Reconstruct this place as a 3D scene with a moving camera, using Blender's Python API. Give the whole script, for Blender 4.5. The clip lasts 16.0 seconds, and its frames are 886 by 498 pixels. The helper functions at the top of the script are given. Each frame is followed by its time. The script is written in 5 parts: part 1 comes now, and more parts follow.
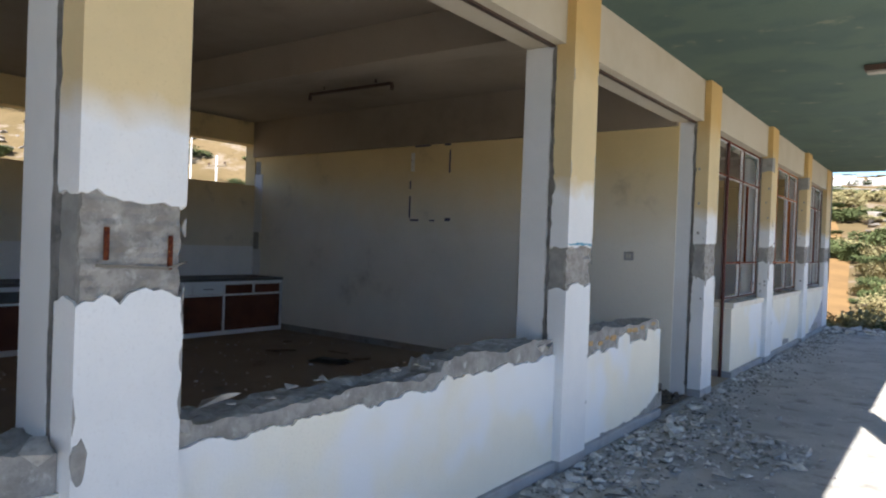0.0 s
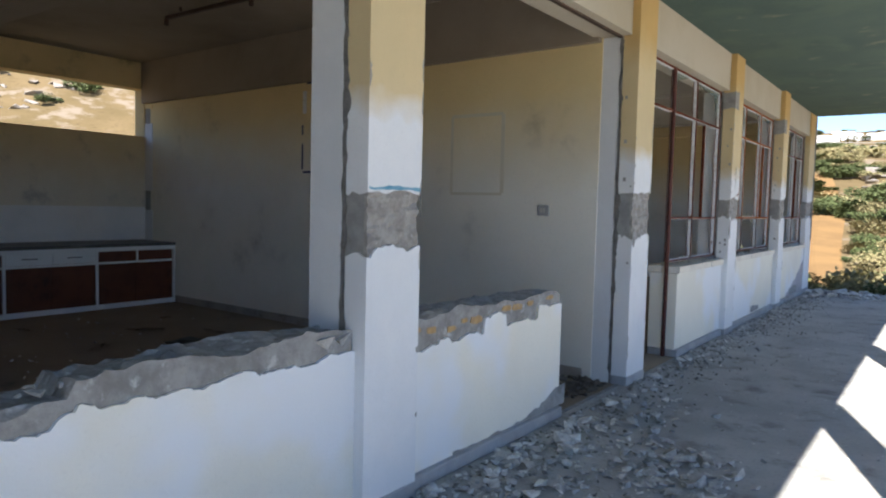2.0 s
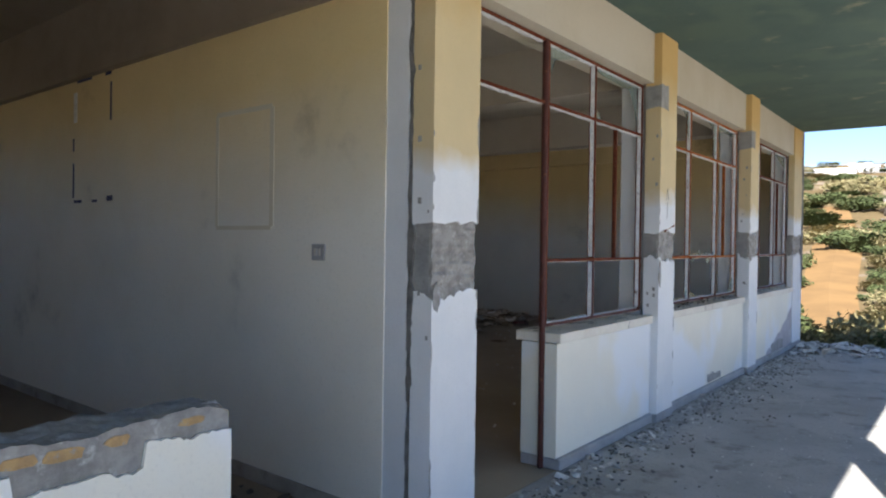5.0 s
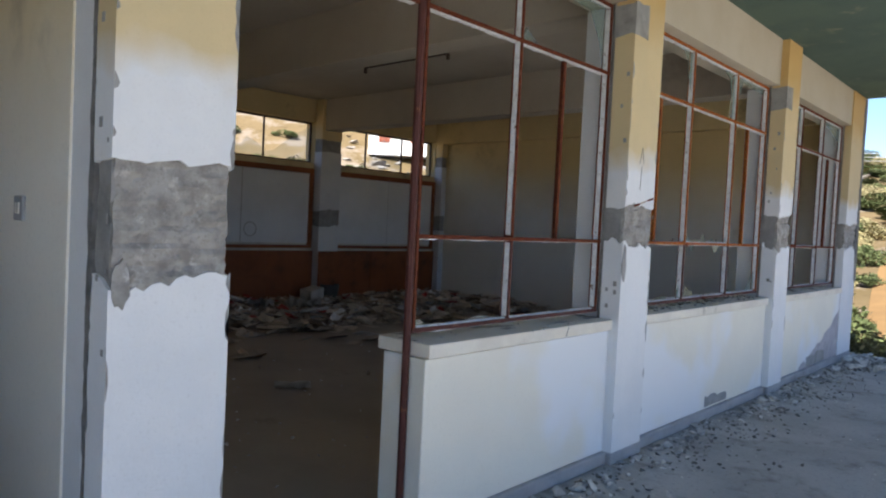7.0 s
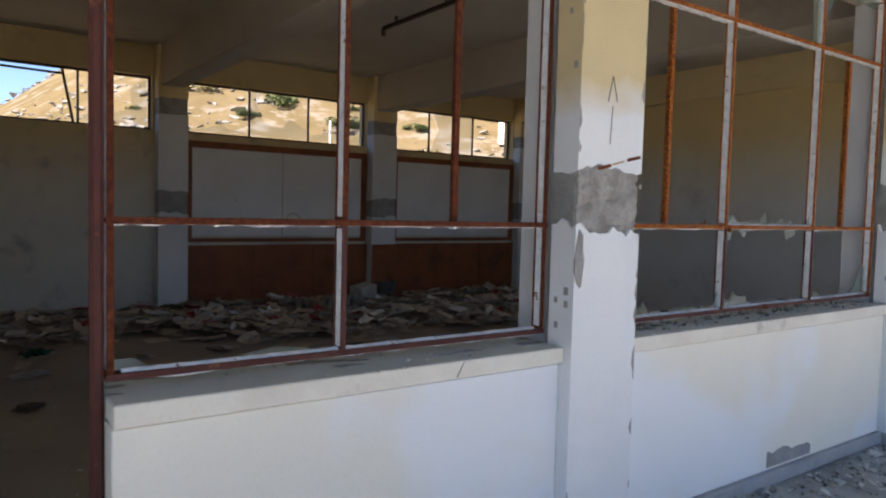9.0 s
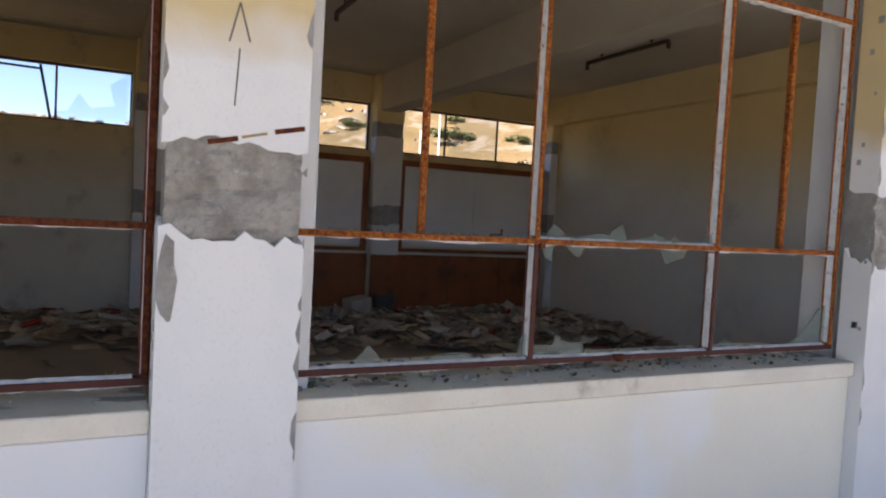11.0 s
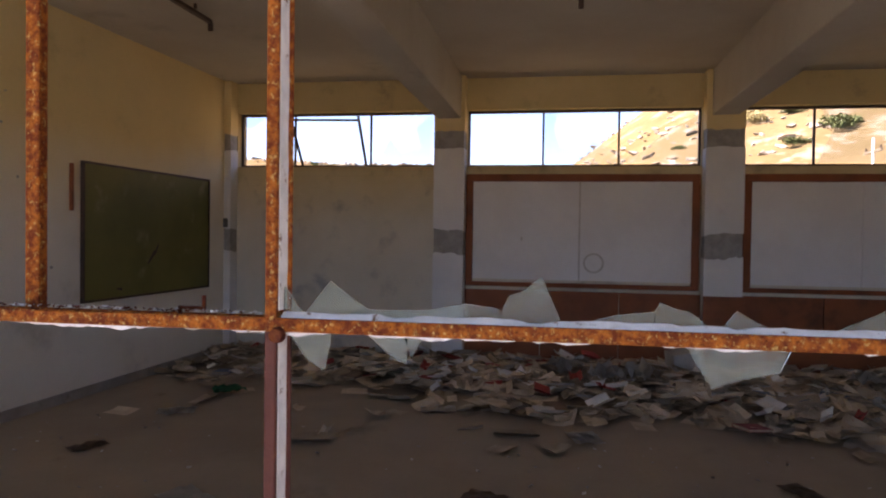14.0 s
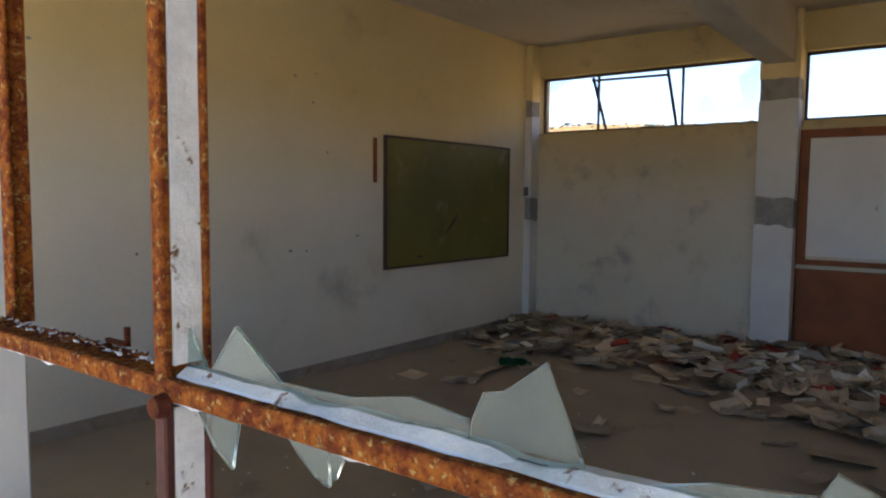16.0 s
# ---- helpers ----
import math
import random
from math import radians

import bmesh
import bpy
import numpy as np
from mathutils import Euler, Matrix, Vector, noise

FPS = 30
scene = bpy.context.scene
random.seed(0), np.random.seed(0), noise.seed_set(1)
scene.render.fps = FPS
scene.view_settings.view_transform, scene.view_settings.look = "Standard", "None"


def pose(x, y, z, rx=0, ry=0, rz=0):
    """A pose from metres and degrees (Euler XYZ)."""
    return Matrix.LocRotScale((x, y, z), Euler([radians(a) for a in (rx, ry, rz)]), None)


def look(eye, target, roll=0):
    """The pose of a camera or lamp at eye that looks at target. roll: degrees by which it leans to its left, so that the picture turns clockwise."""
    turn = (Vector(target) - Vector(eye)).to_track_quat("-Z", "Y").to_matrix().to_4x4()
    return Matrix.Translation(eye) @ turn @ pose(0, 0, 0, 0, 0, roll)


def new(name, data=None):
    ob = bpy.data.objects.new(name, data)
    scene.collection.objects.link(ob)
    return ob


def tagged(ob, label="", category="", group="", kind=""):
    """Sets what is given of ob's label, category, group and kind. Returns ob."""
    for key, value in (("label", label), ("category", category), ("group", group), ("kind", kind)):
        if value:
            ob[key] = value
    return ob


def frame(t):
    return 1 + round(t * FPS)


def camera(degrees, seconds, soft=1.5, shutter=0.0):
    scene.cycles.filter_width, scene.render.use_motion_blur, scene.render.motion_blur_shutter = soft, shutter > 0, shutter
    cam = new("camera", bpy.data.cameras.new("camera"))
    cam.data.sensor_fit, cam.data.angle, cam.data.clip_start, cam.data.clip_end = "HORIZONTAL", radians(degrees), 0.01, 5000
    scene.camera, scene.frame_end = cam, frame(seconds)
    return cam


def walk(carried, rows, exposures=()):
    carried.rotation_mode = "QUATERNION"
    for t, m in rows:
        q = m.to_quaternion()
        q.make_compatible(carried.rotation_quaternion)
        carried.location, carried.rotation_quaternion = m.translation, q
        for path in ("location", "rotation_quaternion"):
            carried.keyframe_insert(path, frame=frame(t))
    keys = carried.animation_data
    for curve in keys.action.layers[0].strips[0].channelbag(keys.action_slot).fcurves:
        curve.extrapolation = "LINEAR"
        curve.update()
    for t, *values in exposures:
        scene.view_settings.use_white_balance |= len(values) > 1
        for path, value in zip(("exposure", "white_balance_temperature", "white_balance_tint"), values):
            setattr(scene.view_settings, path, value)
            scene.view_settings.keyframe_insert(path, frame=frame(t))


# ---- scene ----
cam = camera(65.0, 16.0, soft=2.1)
PATH = [
    (0, (0.507, 1.09, 1.48), (-0.676, 2.703, 1.461), 2.1),
    (0.5, (0.516, 1.492, 1.484), (-0.734, 3.053, 1.451), 2.9),
    (1, (0.493, 2.017, 1.472), (-0.698, 3.624, 1.473), 2.3),
    (1.5, (0.506, 2.493, 1.431), (-0.702, 4.086, 1.373), 1.1),
    (2, (0.54, 2.964, 1.43), (-0.636, 4.577, 1.304), 1.4),
    (2.5, (0.599, 3.404, 1.437), (-0.57, 5.025, 1.349), -0.0),
    (3, (0.607, 3.834, 1.424), (-0.64, 5.393, 1.309), -0.0),
    (3.5, (0.6, 4.314, 1.432), (-0.6, 5.913, 1.356), -0.4),
    (4, (0.609, 4.781, 1.431), (-0.596, 6.376, 1.382), 1.3),
    (4.5, (0.582, 5.236, 1.435), (-0.634, 6.823, 1.382), 2.1),
    (4.7, (0.575, 5.429, 1.47), (-0.621, 7.032, 1.446), 1.1),
    (6.8, (0.554, 7.351, 1.426), (-0.844, 8.778, 1.341), 2.1),
    (7, (0.518, 7.527, 1.426), (-0.833, 8.999, 1.351), 2.8),
    (7.5, (0.384, 8.002, 1.413), (-0.963, 9.479, 1.367), 0.5),
    (8, (0.384, 8.465, 1.41), (-1.059, 9.848, 1.35), 3.0),
    (8.5, (0.347, 8.943, 1.415), (-1.143, 10.273, 1.313), 3.3),
    (9, (0.349, 9.388, 1.412), (-1.275, 10.549, 1.298), 1.5),
    (9.5, (0.364, 9.803, 1.432), (-1.336, 10.845, 1.283), 1.5),
    (10, (0.348, 10.229, 1.443), (-1.329, 11.312, 1.324), 0.5),
    (10.2, (0.413, 10.434, 1.425), (-1.283, 11.489, 1.318), 0.6),
    (12.3, (0.039, 12.192, 1.44), (-1.878, 12.749, 1.323), 3.2),
    (12.5, (-0.038, 12.306, 1.452), (-1.975, 12.793, 1.347), 2.0),
    (13, (-0.234, 12.609, 1.466), (-2.23, 12.697, 1.374), 3.1),
    (13.5, (-0.479, 12.835, 1.479), (-2.471, 12.682, 1.402), 2.9),
    (14, (-0.709, 12.994, 1.495), (-2.681, 12.663, 1.454), 0.8),
    (14.5, (-0.869, 13.156, 1.512), (-2.747, 12.477, 1.405), 0.0),
    (15, (-1.074, 13.18, 1.513), (-2.894, 12.356, 1.418), 0.2),
    (15.5, (-1.222, 13.147, 1.524), (-2.963, 12.169, 1.409), -0.5),
    (16, (-1.312, 13.172, 1.541), (-2.914, 11.984, 1.389), 0.5),
]
EXPOSURE = [(0.0, 1.69, 6350, 12), (4.5, 1.72, 6250, 12), (8.0, 1.70, 6400, 13), (10.2, 1.85, 7000, 18), (12.5, 1.88, 7150, 26), (13.3, 2.24, 7400, 33), (14.0, 2.52, 7400, 30), (14.5, 2.64, 7250, 24), (15.0, 2.66, 6850, 17), (16.0, 2.76, 6850, 14)]
walk(cam, [(t, look(eye, target, roll)) for t, eye, target, roll in PATH], EXPOSURE)

# ---- sky, sun ----
SUN_FROM = Vector((0.35, -0.94, 0.90)).normalized()
world = bpy.data.worlds.new("sky")
scene.world = world
world.use_nodes = True
wn = world.node_tree
sky = wn.nodes.new("ShaderNodeTexSky")
sky.sky_type, sky.sun_disc = "NISHITA", False
sky.sun_elevation, sky.sun_rotation = math.asin(SUN_FROM.z), math.atan2(SUN_FROM.x, SUN_FROM.y)
sky.dust_density, sky.altitude, sky.ozone_density = 0.0, 900, 3.0
sky.air_density = 0.75
wn.links.new(sky.outputs[0], wn.nodes["Background"].inputs[0])
wn.nodes["Background"].inputs[1].default_value = 0.08
sun = new("sun", bpy.data.lights.new("sun", "SUN"))
sun.data.energy, sun.data.angle, sun.data.color = 5.0, radians(0.5), (1.0, 0.95, 0.87)
sun.matrix_world = look(SUN_FROM * 50, (0, 0, 0))

# ---- materials ----
def material(name, colour, other=None, scale=3.0, fine=60.0, rough=0.85, bump=0.15, metal=0.0, stain=None, stain_scale=0.8, stain_from=0.55, stain_to=0.75, spec=0.3, vary=0.0, grain=0.9, island=0.0, wash=None, wash_scale=0.9):
    """Two scales of colour noise, an optional blotchy stain, fine relief."""
    m = bpy.data.materials.new(name)
    m.use_nodes = True
    n, l = m.node_tree.nodes, m.node_tree.links
    b = n["Principled BSDF"]
    b.inputs["Roughness"].default_value, b.inputs["Metallic"].default_value = rough, metal
    b.inputs["Specular IOR Level"].default_value = spec
    geo = n.new("ShaderNodeNewGeometry")
    def noise_at(s, detail=5, rough_=0.6):
        t = n.new("ShaderNodeTexNoise")
        t.inputs["Scale"].default_value, t.inputs["Detail"].default_value, t.inputs["Roughness"].default_value = s, detail, rough_
        l.new(geo.outputs["Position"], t.inputs["Vector"])
        return t.outputs[0]
    def ramp(fac, a, z):
        r = n.new("ShaderNodeMapRange")
        r.inputs[1].default_value, r.inputs[2].default_value = a, z
        r.interpolation_type = "SMOOTHSTEP"
        l.new(fac, r.inputs[0])
        return r.outputs[0]
    def mix(fac, a, c):
        x = n.new("ShaderNodeMix")
        x.data_type = "RGBA"
        for v, i in ((fac, 0), (a, 6), (c, 7)):
            if hasattr(v, "is_linked"):
                l.new(v, x.inputs[i])
            else:
                x.inputs[i].default_value = (*v, 1) if isinstance(v, tuple) else v
        return x.outputs[2]
    other = other or tuple(c * 0.8 for c in colour)
    col = mix(ramp(noise_at(scale), 0.35, 0.68), colour, other)
    dark = tuple(c * grain for c in colour)
    col = mix(ramp(noise_at(fine, 3), 0.52, 0.8), col, dark)
    if stain:
        col = mix(ramp(noise_at(stain_scale, 8, 0.65), stain_from, stain_to), col, stain)
    if wash:
        col = mix(ramp(noise_at(wash_scale, 3, 0.5), 0.48, 0.62), col, wash)
    if vary or island:
        info = n.new("ShaderNodeObjectInfo")
        hue = n.new("ShaderNodeHueSaturation")
        mr = n.new("ShaderNodeMapRange")
        mr.inputs[3].default_value, mr.inputs[4].default_value = 1 - (vary or island), 1 + (vary or island)
        l.new(geo.outputs["Random Per Island"] if island else info.outputs["Random"], mr.inputs[0])
        l.new(mr.outputs[0], hue.inputs["Value"])
        l.new(col, hue.inputs["Color"])
        col = hue.outputs[0]
    l.new(col, b.inputs["Base Color"])
    bp = n.new("ShaderNodeBump")
    bp.inputs["Strength"].default_value, bp.inputs["Distance"].default_value = bump, 0.01
    l.new(noise_at(fine, 6, 0.7), bp.inputs["Height"])
    l.new(bp.outputs[0], b.inputs["Normal"])
    return m


def dado(m, colour, level, soft=0.12):
    """A second coat of paint above a height, with an uneven edge."""
    n, l = m.node_tree.nodes, m.node_tree.links
    b = n["Principled BSDF"]
    old = b.inputs["Base Color"].links[0].from_socket
    geo = n.new("ShaderNodeNewGeometry")
    sep = n.new("ShaderNodeSeparateXYZ")
    l.new(geo.outputs["Position"], sep.inputs[0])
    t = n.new("ShaderNodeTexNoise")
    t.inputs["Scale"].default_value = 4.0
    l.new(geo.outputs["Position"], t.inputs["Vector"])
    add = n.new("ShaderNodeMath")
    add.operation = "MULTIPLY_ADD"
    l.new(t.outputs[0], add.inputs[0])
    add.inputs[1].default_value = 0.25
    l.new(sep.outputs[2], add.inputs[2])
    r = n.new("ShaderNodeMapRange")
    r.inputs[1].default_value, r.inputs[2].default_value = level + 0.125 - soft / 2, level + 0.125 + soft / 2
    l.new(add.outputs[0], r.inputs[0])
    x = n.new("ShaderNodeMix")
    x.data_type, x.blend_type = "RGBA", "MULTIPLY"
    l.new(r.outputs[0], x.inputs[0])
    l.new(old, x.inputs[6])
    x.inputs[7].default_value = (*colour, 1)
    l.new(x.outputs[2], b.inputs["Base Color"])
    return m


M_WHITE = material("white_limewash", (0.73, 0.73, 0.72), (0.65, 0.66, 0.66), 1.7, 90, stain=(0.55, 0.53, 0.5), stain_from=0.62, stain_to=0.85)
M_COLUMN = dado(material("column_paint", (0.80, 0.80, 0.79), (0.74, 0.75, 0.75), 2.3, 80, bump=0.2, stain=(0.58, 0.55, 0.5), stain_scale=1.6, stain_from=0.64, stain_to=0.85), (0.86, 0.68, 0.39), 1.87)
dado(M_COLUMN, (0.90, 0.76, 0.52), 2.72, 0.35)
M_CREAM = material("cream_plaster", (0.85, 0.81, 0.69), (0.80, 0.765, 0.66), 1.4, 70, bump=0.25, wash=(0.81, 0.82, 0.82), wash_scale=1.1, stain=(0.60, 0.53, 0.44), stain_scale=1.1, stain_from=0.60, stain_to=0.85)
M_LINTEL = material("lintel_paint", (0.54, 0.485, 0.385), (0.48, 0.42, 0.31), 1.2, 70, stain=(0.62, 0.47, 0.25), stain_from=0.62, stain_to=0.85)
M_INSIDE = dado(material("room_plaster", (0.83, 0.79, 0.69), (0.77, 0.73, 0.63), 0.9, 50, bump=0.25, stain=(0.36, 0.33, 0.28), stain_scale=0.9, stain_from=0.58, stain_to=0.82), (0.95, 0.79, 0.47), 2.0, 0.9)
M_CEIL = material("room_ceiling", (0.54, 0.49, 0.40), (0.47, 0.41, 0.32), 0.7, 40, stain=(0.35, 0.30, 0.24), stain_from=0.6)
# darker copy of the ceiling: the near room's shade is in the colour
M_DIMCEIL = material("dimmed_ceiling", (0.33, 0.275, 0.21), (0.265, 0.22, 0.165), 0.8, 40, stain=(0.22, 0.18, 0.14), stain_from=0.55, stain_to=0.75)
# grey mould blotches; base darker than room_plaster, dimness put into the colour
M_REARWALL = dado(material("mouldy_dimmed_plaster", (0.66, 0.62, 0.52), (0.59, 0.55, 0.45), 0.9, 50, bump=0.25, stain=(0.38, 0.365, 0.34), stain_scale=1.9, stain_from=0.53, stain_to=0.72), (0.95, 0.79, 0.47), 2.0, 0.9)
M_GREEN = material("green_ceiling", (0.078, 0.118, 0.098), (0.062, 0.098, 0.084), 1.3, 30, bump=0.4, stain=(0.20, 0.20, 0.14), stain_scale=2.8, stain_from=0.57, stain_to=0.72, wash=(0.086, 0.126, 0.098), wash_scale=1.6)
M_CONC = material("bare_concrete", (0.36, 0.35, 0.33), (0.27, 0.265, 0.25), 9, 45, rough=0.95, bump=0.9, stain=(0.20, 0.19, 0.17), stain_scale=6)
M_BROKEN = material("broken_masonry", (0.38, 0.365, 0.34), (0.24, 0.23, 0.215), 11, 55, rough=0.95, bump=0.8, grain=0.7, stain=(0.55, 0.54, 0.52), stain_scale=14, stain_from=0.56, stain_to=0.72)
M_GOUGE = material("hacked_concrete", (0.42, 0.40, 0.365), (0.27, 0.25, 0.225), 13, 60, rough=0.95, bump=1.0, grain=0.6, stain=(0.54, 0.52, 0.48), stain_scale=16, stain_from=0.56, stain_to=0.7)
M_SILLPAINT = material("beige_sill_paint", (0.80, 0.75, 0.64), (0.72, 0.66, 0.56), 5, 80, bump=0.3, stain=(0.34, 0.28, 0.21), stain_scale=4, stain_from=0.58, stain_to=0.8)
M_TORN = material("torn_mortar", (0.22, 0.21, 0.195), (0.13, 0.125, 0.115), 14, 60, rough=0.95, bump=0.9)
M_SOIL = material("dark_soil", (0.15, 0.125, 0.10), (0.09, 0.075, 0.06), 20, 80, rough=1, bump=0.8)
M_PLINTH = material("plinth_mortar", (0.40, 0.40, 0.40), (0.32, 0.32, 0.32), 5, 60, bump=0.4, stain=(0.25, 0.24, 0.22))
M_FLOOR = material("walkway_floor", (0.47, 0.46, 0.43), (0.38, 0.37, 0.345), 1.6, 38, rough=0.8, bump=0.9, grain=0.6, stain=(0.24, 0.225, 0.205), stain_scale=3.4, stain_from=0.50, stain_to=0.72)
# pale so that the added slab outside reflects sunlight onto the front
M_BOUNCE = material("bounce_slab_cement", (0.57, 0.55, 0.51), (0.49, 0.48, 0.44), 1.2, 30, rough=0.9, bump=0.6, stain=(0.30, 0.29, 0.27), stain_scale=1.8, stain_from=0.56, stain_to=0.75)
M_ROOMFLOOR = material("dusty_room_floor", (0.29, 0.225, 0.155), (0.22, 0.17, 0.12), 0.7, 22, bump=0.4, stain=(0.10, 0.08, 0.06), stain_scale=1.3, stain_from=0.58, stain_to=0.8)
# dusty floor again, lightened: the far room's brightness is put into the colour
M_FARFLOOR = material("lightened_dust_floor", (0.41, 0.33, 0.235), (0.34, 0.275, 0.20), 0.8, 22, bump=0.4, stain=(0.17, 0.14, 0.10), stain_scale=1.5, stain_from=0.60, stain_to=0.82)
M_RUST = material("rusted_steel", (0.115, 0.030, 0.020), (0.24, 0.07, 0.025), 60, 220, rough=0.85, bump=1.0, stain=(0.40, 0.20, 0.07), stain_scale=90, stain_from=0.64, stain_to=0.68, spec=0.15, grain=0.45)
M_REDPAINT = material("dark_red_paint", (0.10, 0.030, 0.022), (0.075, 0.024, 0.018), 14, 120, rough=0.6, bump=0.4, stain=(0.22, 0.085, 0.04), stain_scale=20, stain_from=0.60, stain_to=0.72, spec=0.3)
M_ORANGE = material("orange_rust", (0.22, 0.05, 0.022), (0.60, 0.19, 0.035), 70, 230, rough=0.9, bump=1.0, stain=(0.72, 0.46, 0.17), stain_scale=120, stain_from=0.55, stain_to=0.66, spec=0.1, grain=0.4)
M_PUTTY = material("white_putty", (0.84, 0.84, 0.83), (0.68, 0.68, 0.67), 26, 60, bump=0.35, stain=(0.20, 0.11, 0.06), stain_scale=42, stain_from=0.60, stain_to=0.67)
M_SILL = material("cement_sill", (0.41, 0.365, 0.31), (0.31, 0.275, 0.23), 4, 60, bump=0.5, stain=(0.17, 0.15, 0.12), stain_scale=5)
M_DARKFRAME = material("dark_painted_frame", (0.05, 0.035, 0.03), (0.09, 0.05, 0.035), 8, 60, rough=0.6)
M_WOOD = material("brown_wood", (0.27, 0.085, 0.03), (0.20, 0.062, 0.024), 3, 70, rough=0.55, bump=0.2, stain=(0.09, 0.035, 0.018), stain_scale=1.5)
M_DARKWOOD = material("dark_red_wood", (0.13, 0.04, 0.02), (0.09, 0.03, 0.016), 3, 60, rough=0.6, stain=(0.05, 0.02, 0.012), stain_scale=2)
M_BOARD = material("grey_board", (0.77, 0.77, 0.76), (0.71, 0.71, 0.70), 2, 50, rough=0.6, bump=0.08, stain=(0.38, 0.37, 0.34), stain_scale=1.4, stain_from=0.63, stain_to=0.85)
M_CHALK = material("green_chalkboard", (0.17, 0.155, 0.035), (0.125, 0.12, 0.025), 1.6, 40, rough=0.45, bump=0.1, stain=(0.27, 0.25, 0.11), stain_scale=2.6, stain_from=0.55, stain_to=0.75)
M_BENCHTOP = material("dark_worktop", (0.10, 0.10, 0.095), (0.07, 0.07, 0.065), 4, 60, rough=0.5)
M_PAPER = material("old_paper", (0.58, 0.48, 0.35), (0.42, 0.33, 0.23), 5, 80, bump=0.2, island=0.42, stain=(0.26, 0.20, 0.14), stain_scale=3)
M_RUBBLE = material("plaster_rubble", (0.62, 0.60, 0.56), (0.38, 0.37, 0.345), 18, 90, bump=0.8, island=0.4)
M_BRICK = material("orange_brick", (0.55, 0.36, 0.16), (0.42, 0.27, 0.13), 22, 90, bump=0.7, stain=(0.36, 0.34, 0.31), stain_scale=26, stain_from=0.56, stain_to=0.68)
M_LAMP = material("brown_lamp_metal", (0.09, 0.055, 0.04), (0.06, 0.04, 0.03), 12, 60, rough=0.6)
M_STAINMARK = material("faint_stain", (0.57, 0.555, 0.52), None, 9, 60)
M_GROUND = material("dry_hillside", (0.17, 0.125, 0.068), (0.125, 0.094, 0.048), 0.12, 1.8, rough=1, bump=0.6, grain=0.6, stain=(0.22, 0.18, 0.135), stain_scale=0.22, stain_from=0.52, stain_to=0.62, spec=0.0)
M_ROCK = material("pale_rock", (0.29, 0.26, 0.225), (0.21, 0.19, 0.165), 1.2, 12, bump=0.8, spec=0.1)
M_LEAF = material("green_leaf", (0.088, 0.108, 0.040), (0.060, 0.076, 0.028), 3, 20, rough=0.7, spec=0.2, island=0.4)
M_DRYLEAF = material("dry_leaf", (0.30, 0.25, 0.13), (0.20, 0.19, 0.09), 3, 20, rough=0.9, spec=0.1, island=0.4)
M_STEM = material("grey_stem", (0.20, 0.16, 0.11), None, 8, 40)
M_HOUSE = material("house_render", (0.66, 0.64, 0.61), (0.60, 0.58, 0.55), 0.6, 20)
M_SHUTTER = material("red_shutter", (0.30, 0.09, 0.05), None, 3, 30)
M_BLUE = material("blue_paint_mark", (0.10, 0.30, 0.42), (0.25, 0.45, 0.55), 20, 80)
M_INK = material("pencil_mark", (0.20, 0.18, 0.15), None, 20, 80)


def glass_material():
    m = bpy.data.materials.new("dusty_glass")
    m.use_nodes = True
    n, l = m.node_tree.nodes, m.node_tree.links
    b = n["Principled BSDF"]
    b.inputs["Base Color"].default_value = (0.74, 0.87, 0.83, 1)
    b.inputs["Transmission Weight"].default_value = 0.93
    b.inputs["IOR"].default_value = 1.2
    b.inputs["Roughness"].default_value = 0.14
    return m


M_GLASS = glass_material()
M_REARGLASS = glass_material()
M_REARGLASS.node_tree.nodes["Principled BSDF"].inputs["Roughness"].default_value = 0.03
M_REARGLASS.node_tree.nodes["Principled BSDF"].inputs["Base Color"].default_value = (0.84, 0.89, 0.95, 1)
M_REARGLASS.node_tree.nodes["Principled BSDF"].inputs["IOR"].default_value = 1.08


# ---- mesh helpers ----
def add_box(bm, x0, x1, y0, y1, z0, z1, bevel=0.0):
    vs = [bm.verts.new(p) for p in ((x0, y0, z0), (x1, y0, z0), (x1, y1, z0), (x0, y1, z0), (x0, y0, z1), (x1, y0, z1), (x1, y1, z1), (x0, y1, z1))]
    fs = [bm.faces.new([vs[i] for i in q]) for q in ((3, 2, 1, 0), (4, 5, 6, 7), (0, 1, 5, 4), (1, 2, 6, 5), (2, 3, 7, 6), (3, 0, 4, 7))]
    if bevel:
        bmesh.ops.bevel(bm, geom=list({e for f in fs for e in f.edges}), offset=bevel, segments=1, affect="EDGES")
    return bm


def box(*a, bevel=0.0):
    return add_box(bmesh.new(), *a, bevel=bevel)


def mesh_of(name, bm, mat):
    bmesh.ops.recalc_face_normals(bm, faces=bm.faces)
    me = bpy.data.meshes.new(name)
    bm.to_mesh(me)
    bm.free()
    me.materials.append(mat)
    return me


def part(name, bm, mat, parent, label=""):
    ob = new(name, mesh_of(name, bm, mat))
    if parent is not None:
        ob.parent = parent
        if parent.type == "EMPTY":
            ob.matrix_parent_inverse = Matrix()
    return tagged(ob, label) if label else ob


def solid(name, bm, mat, label, category="", kind="", group=""):
    return tagged(new(name, mesh_of(name, bm, mat)), label, category, group, kind)


def thing(name, label, category, group="", kind="", at=None):
    ob = new(name)
    ob.empty_display_size = 0.1
    if at is not None:
        ob.matrix_basis = at
    return tagged(ob, label, category, group, kind)


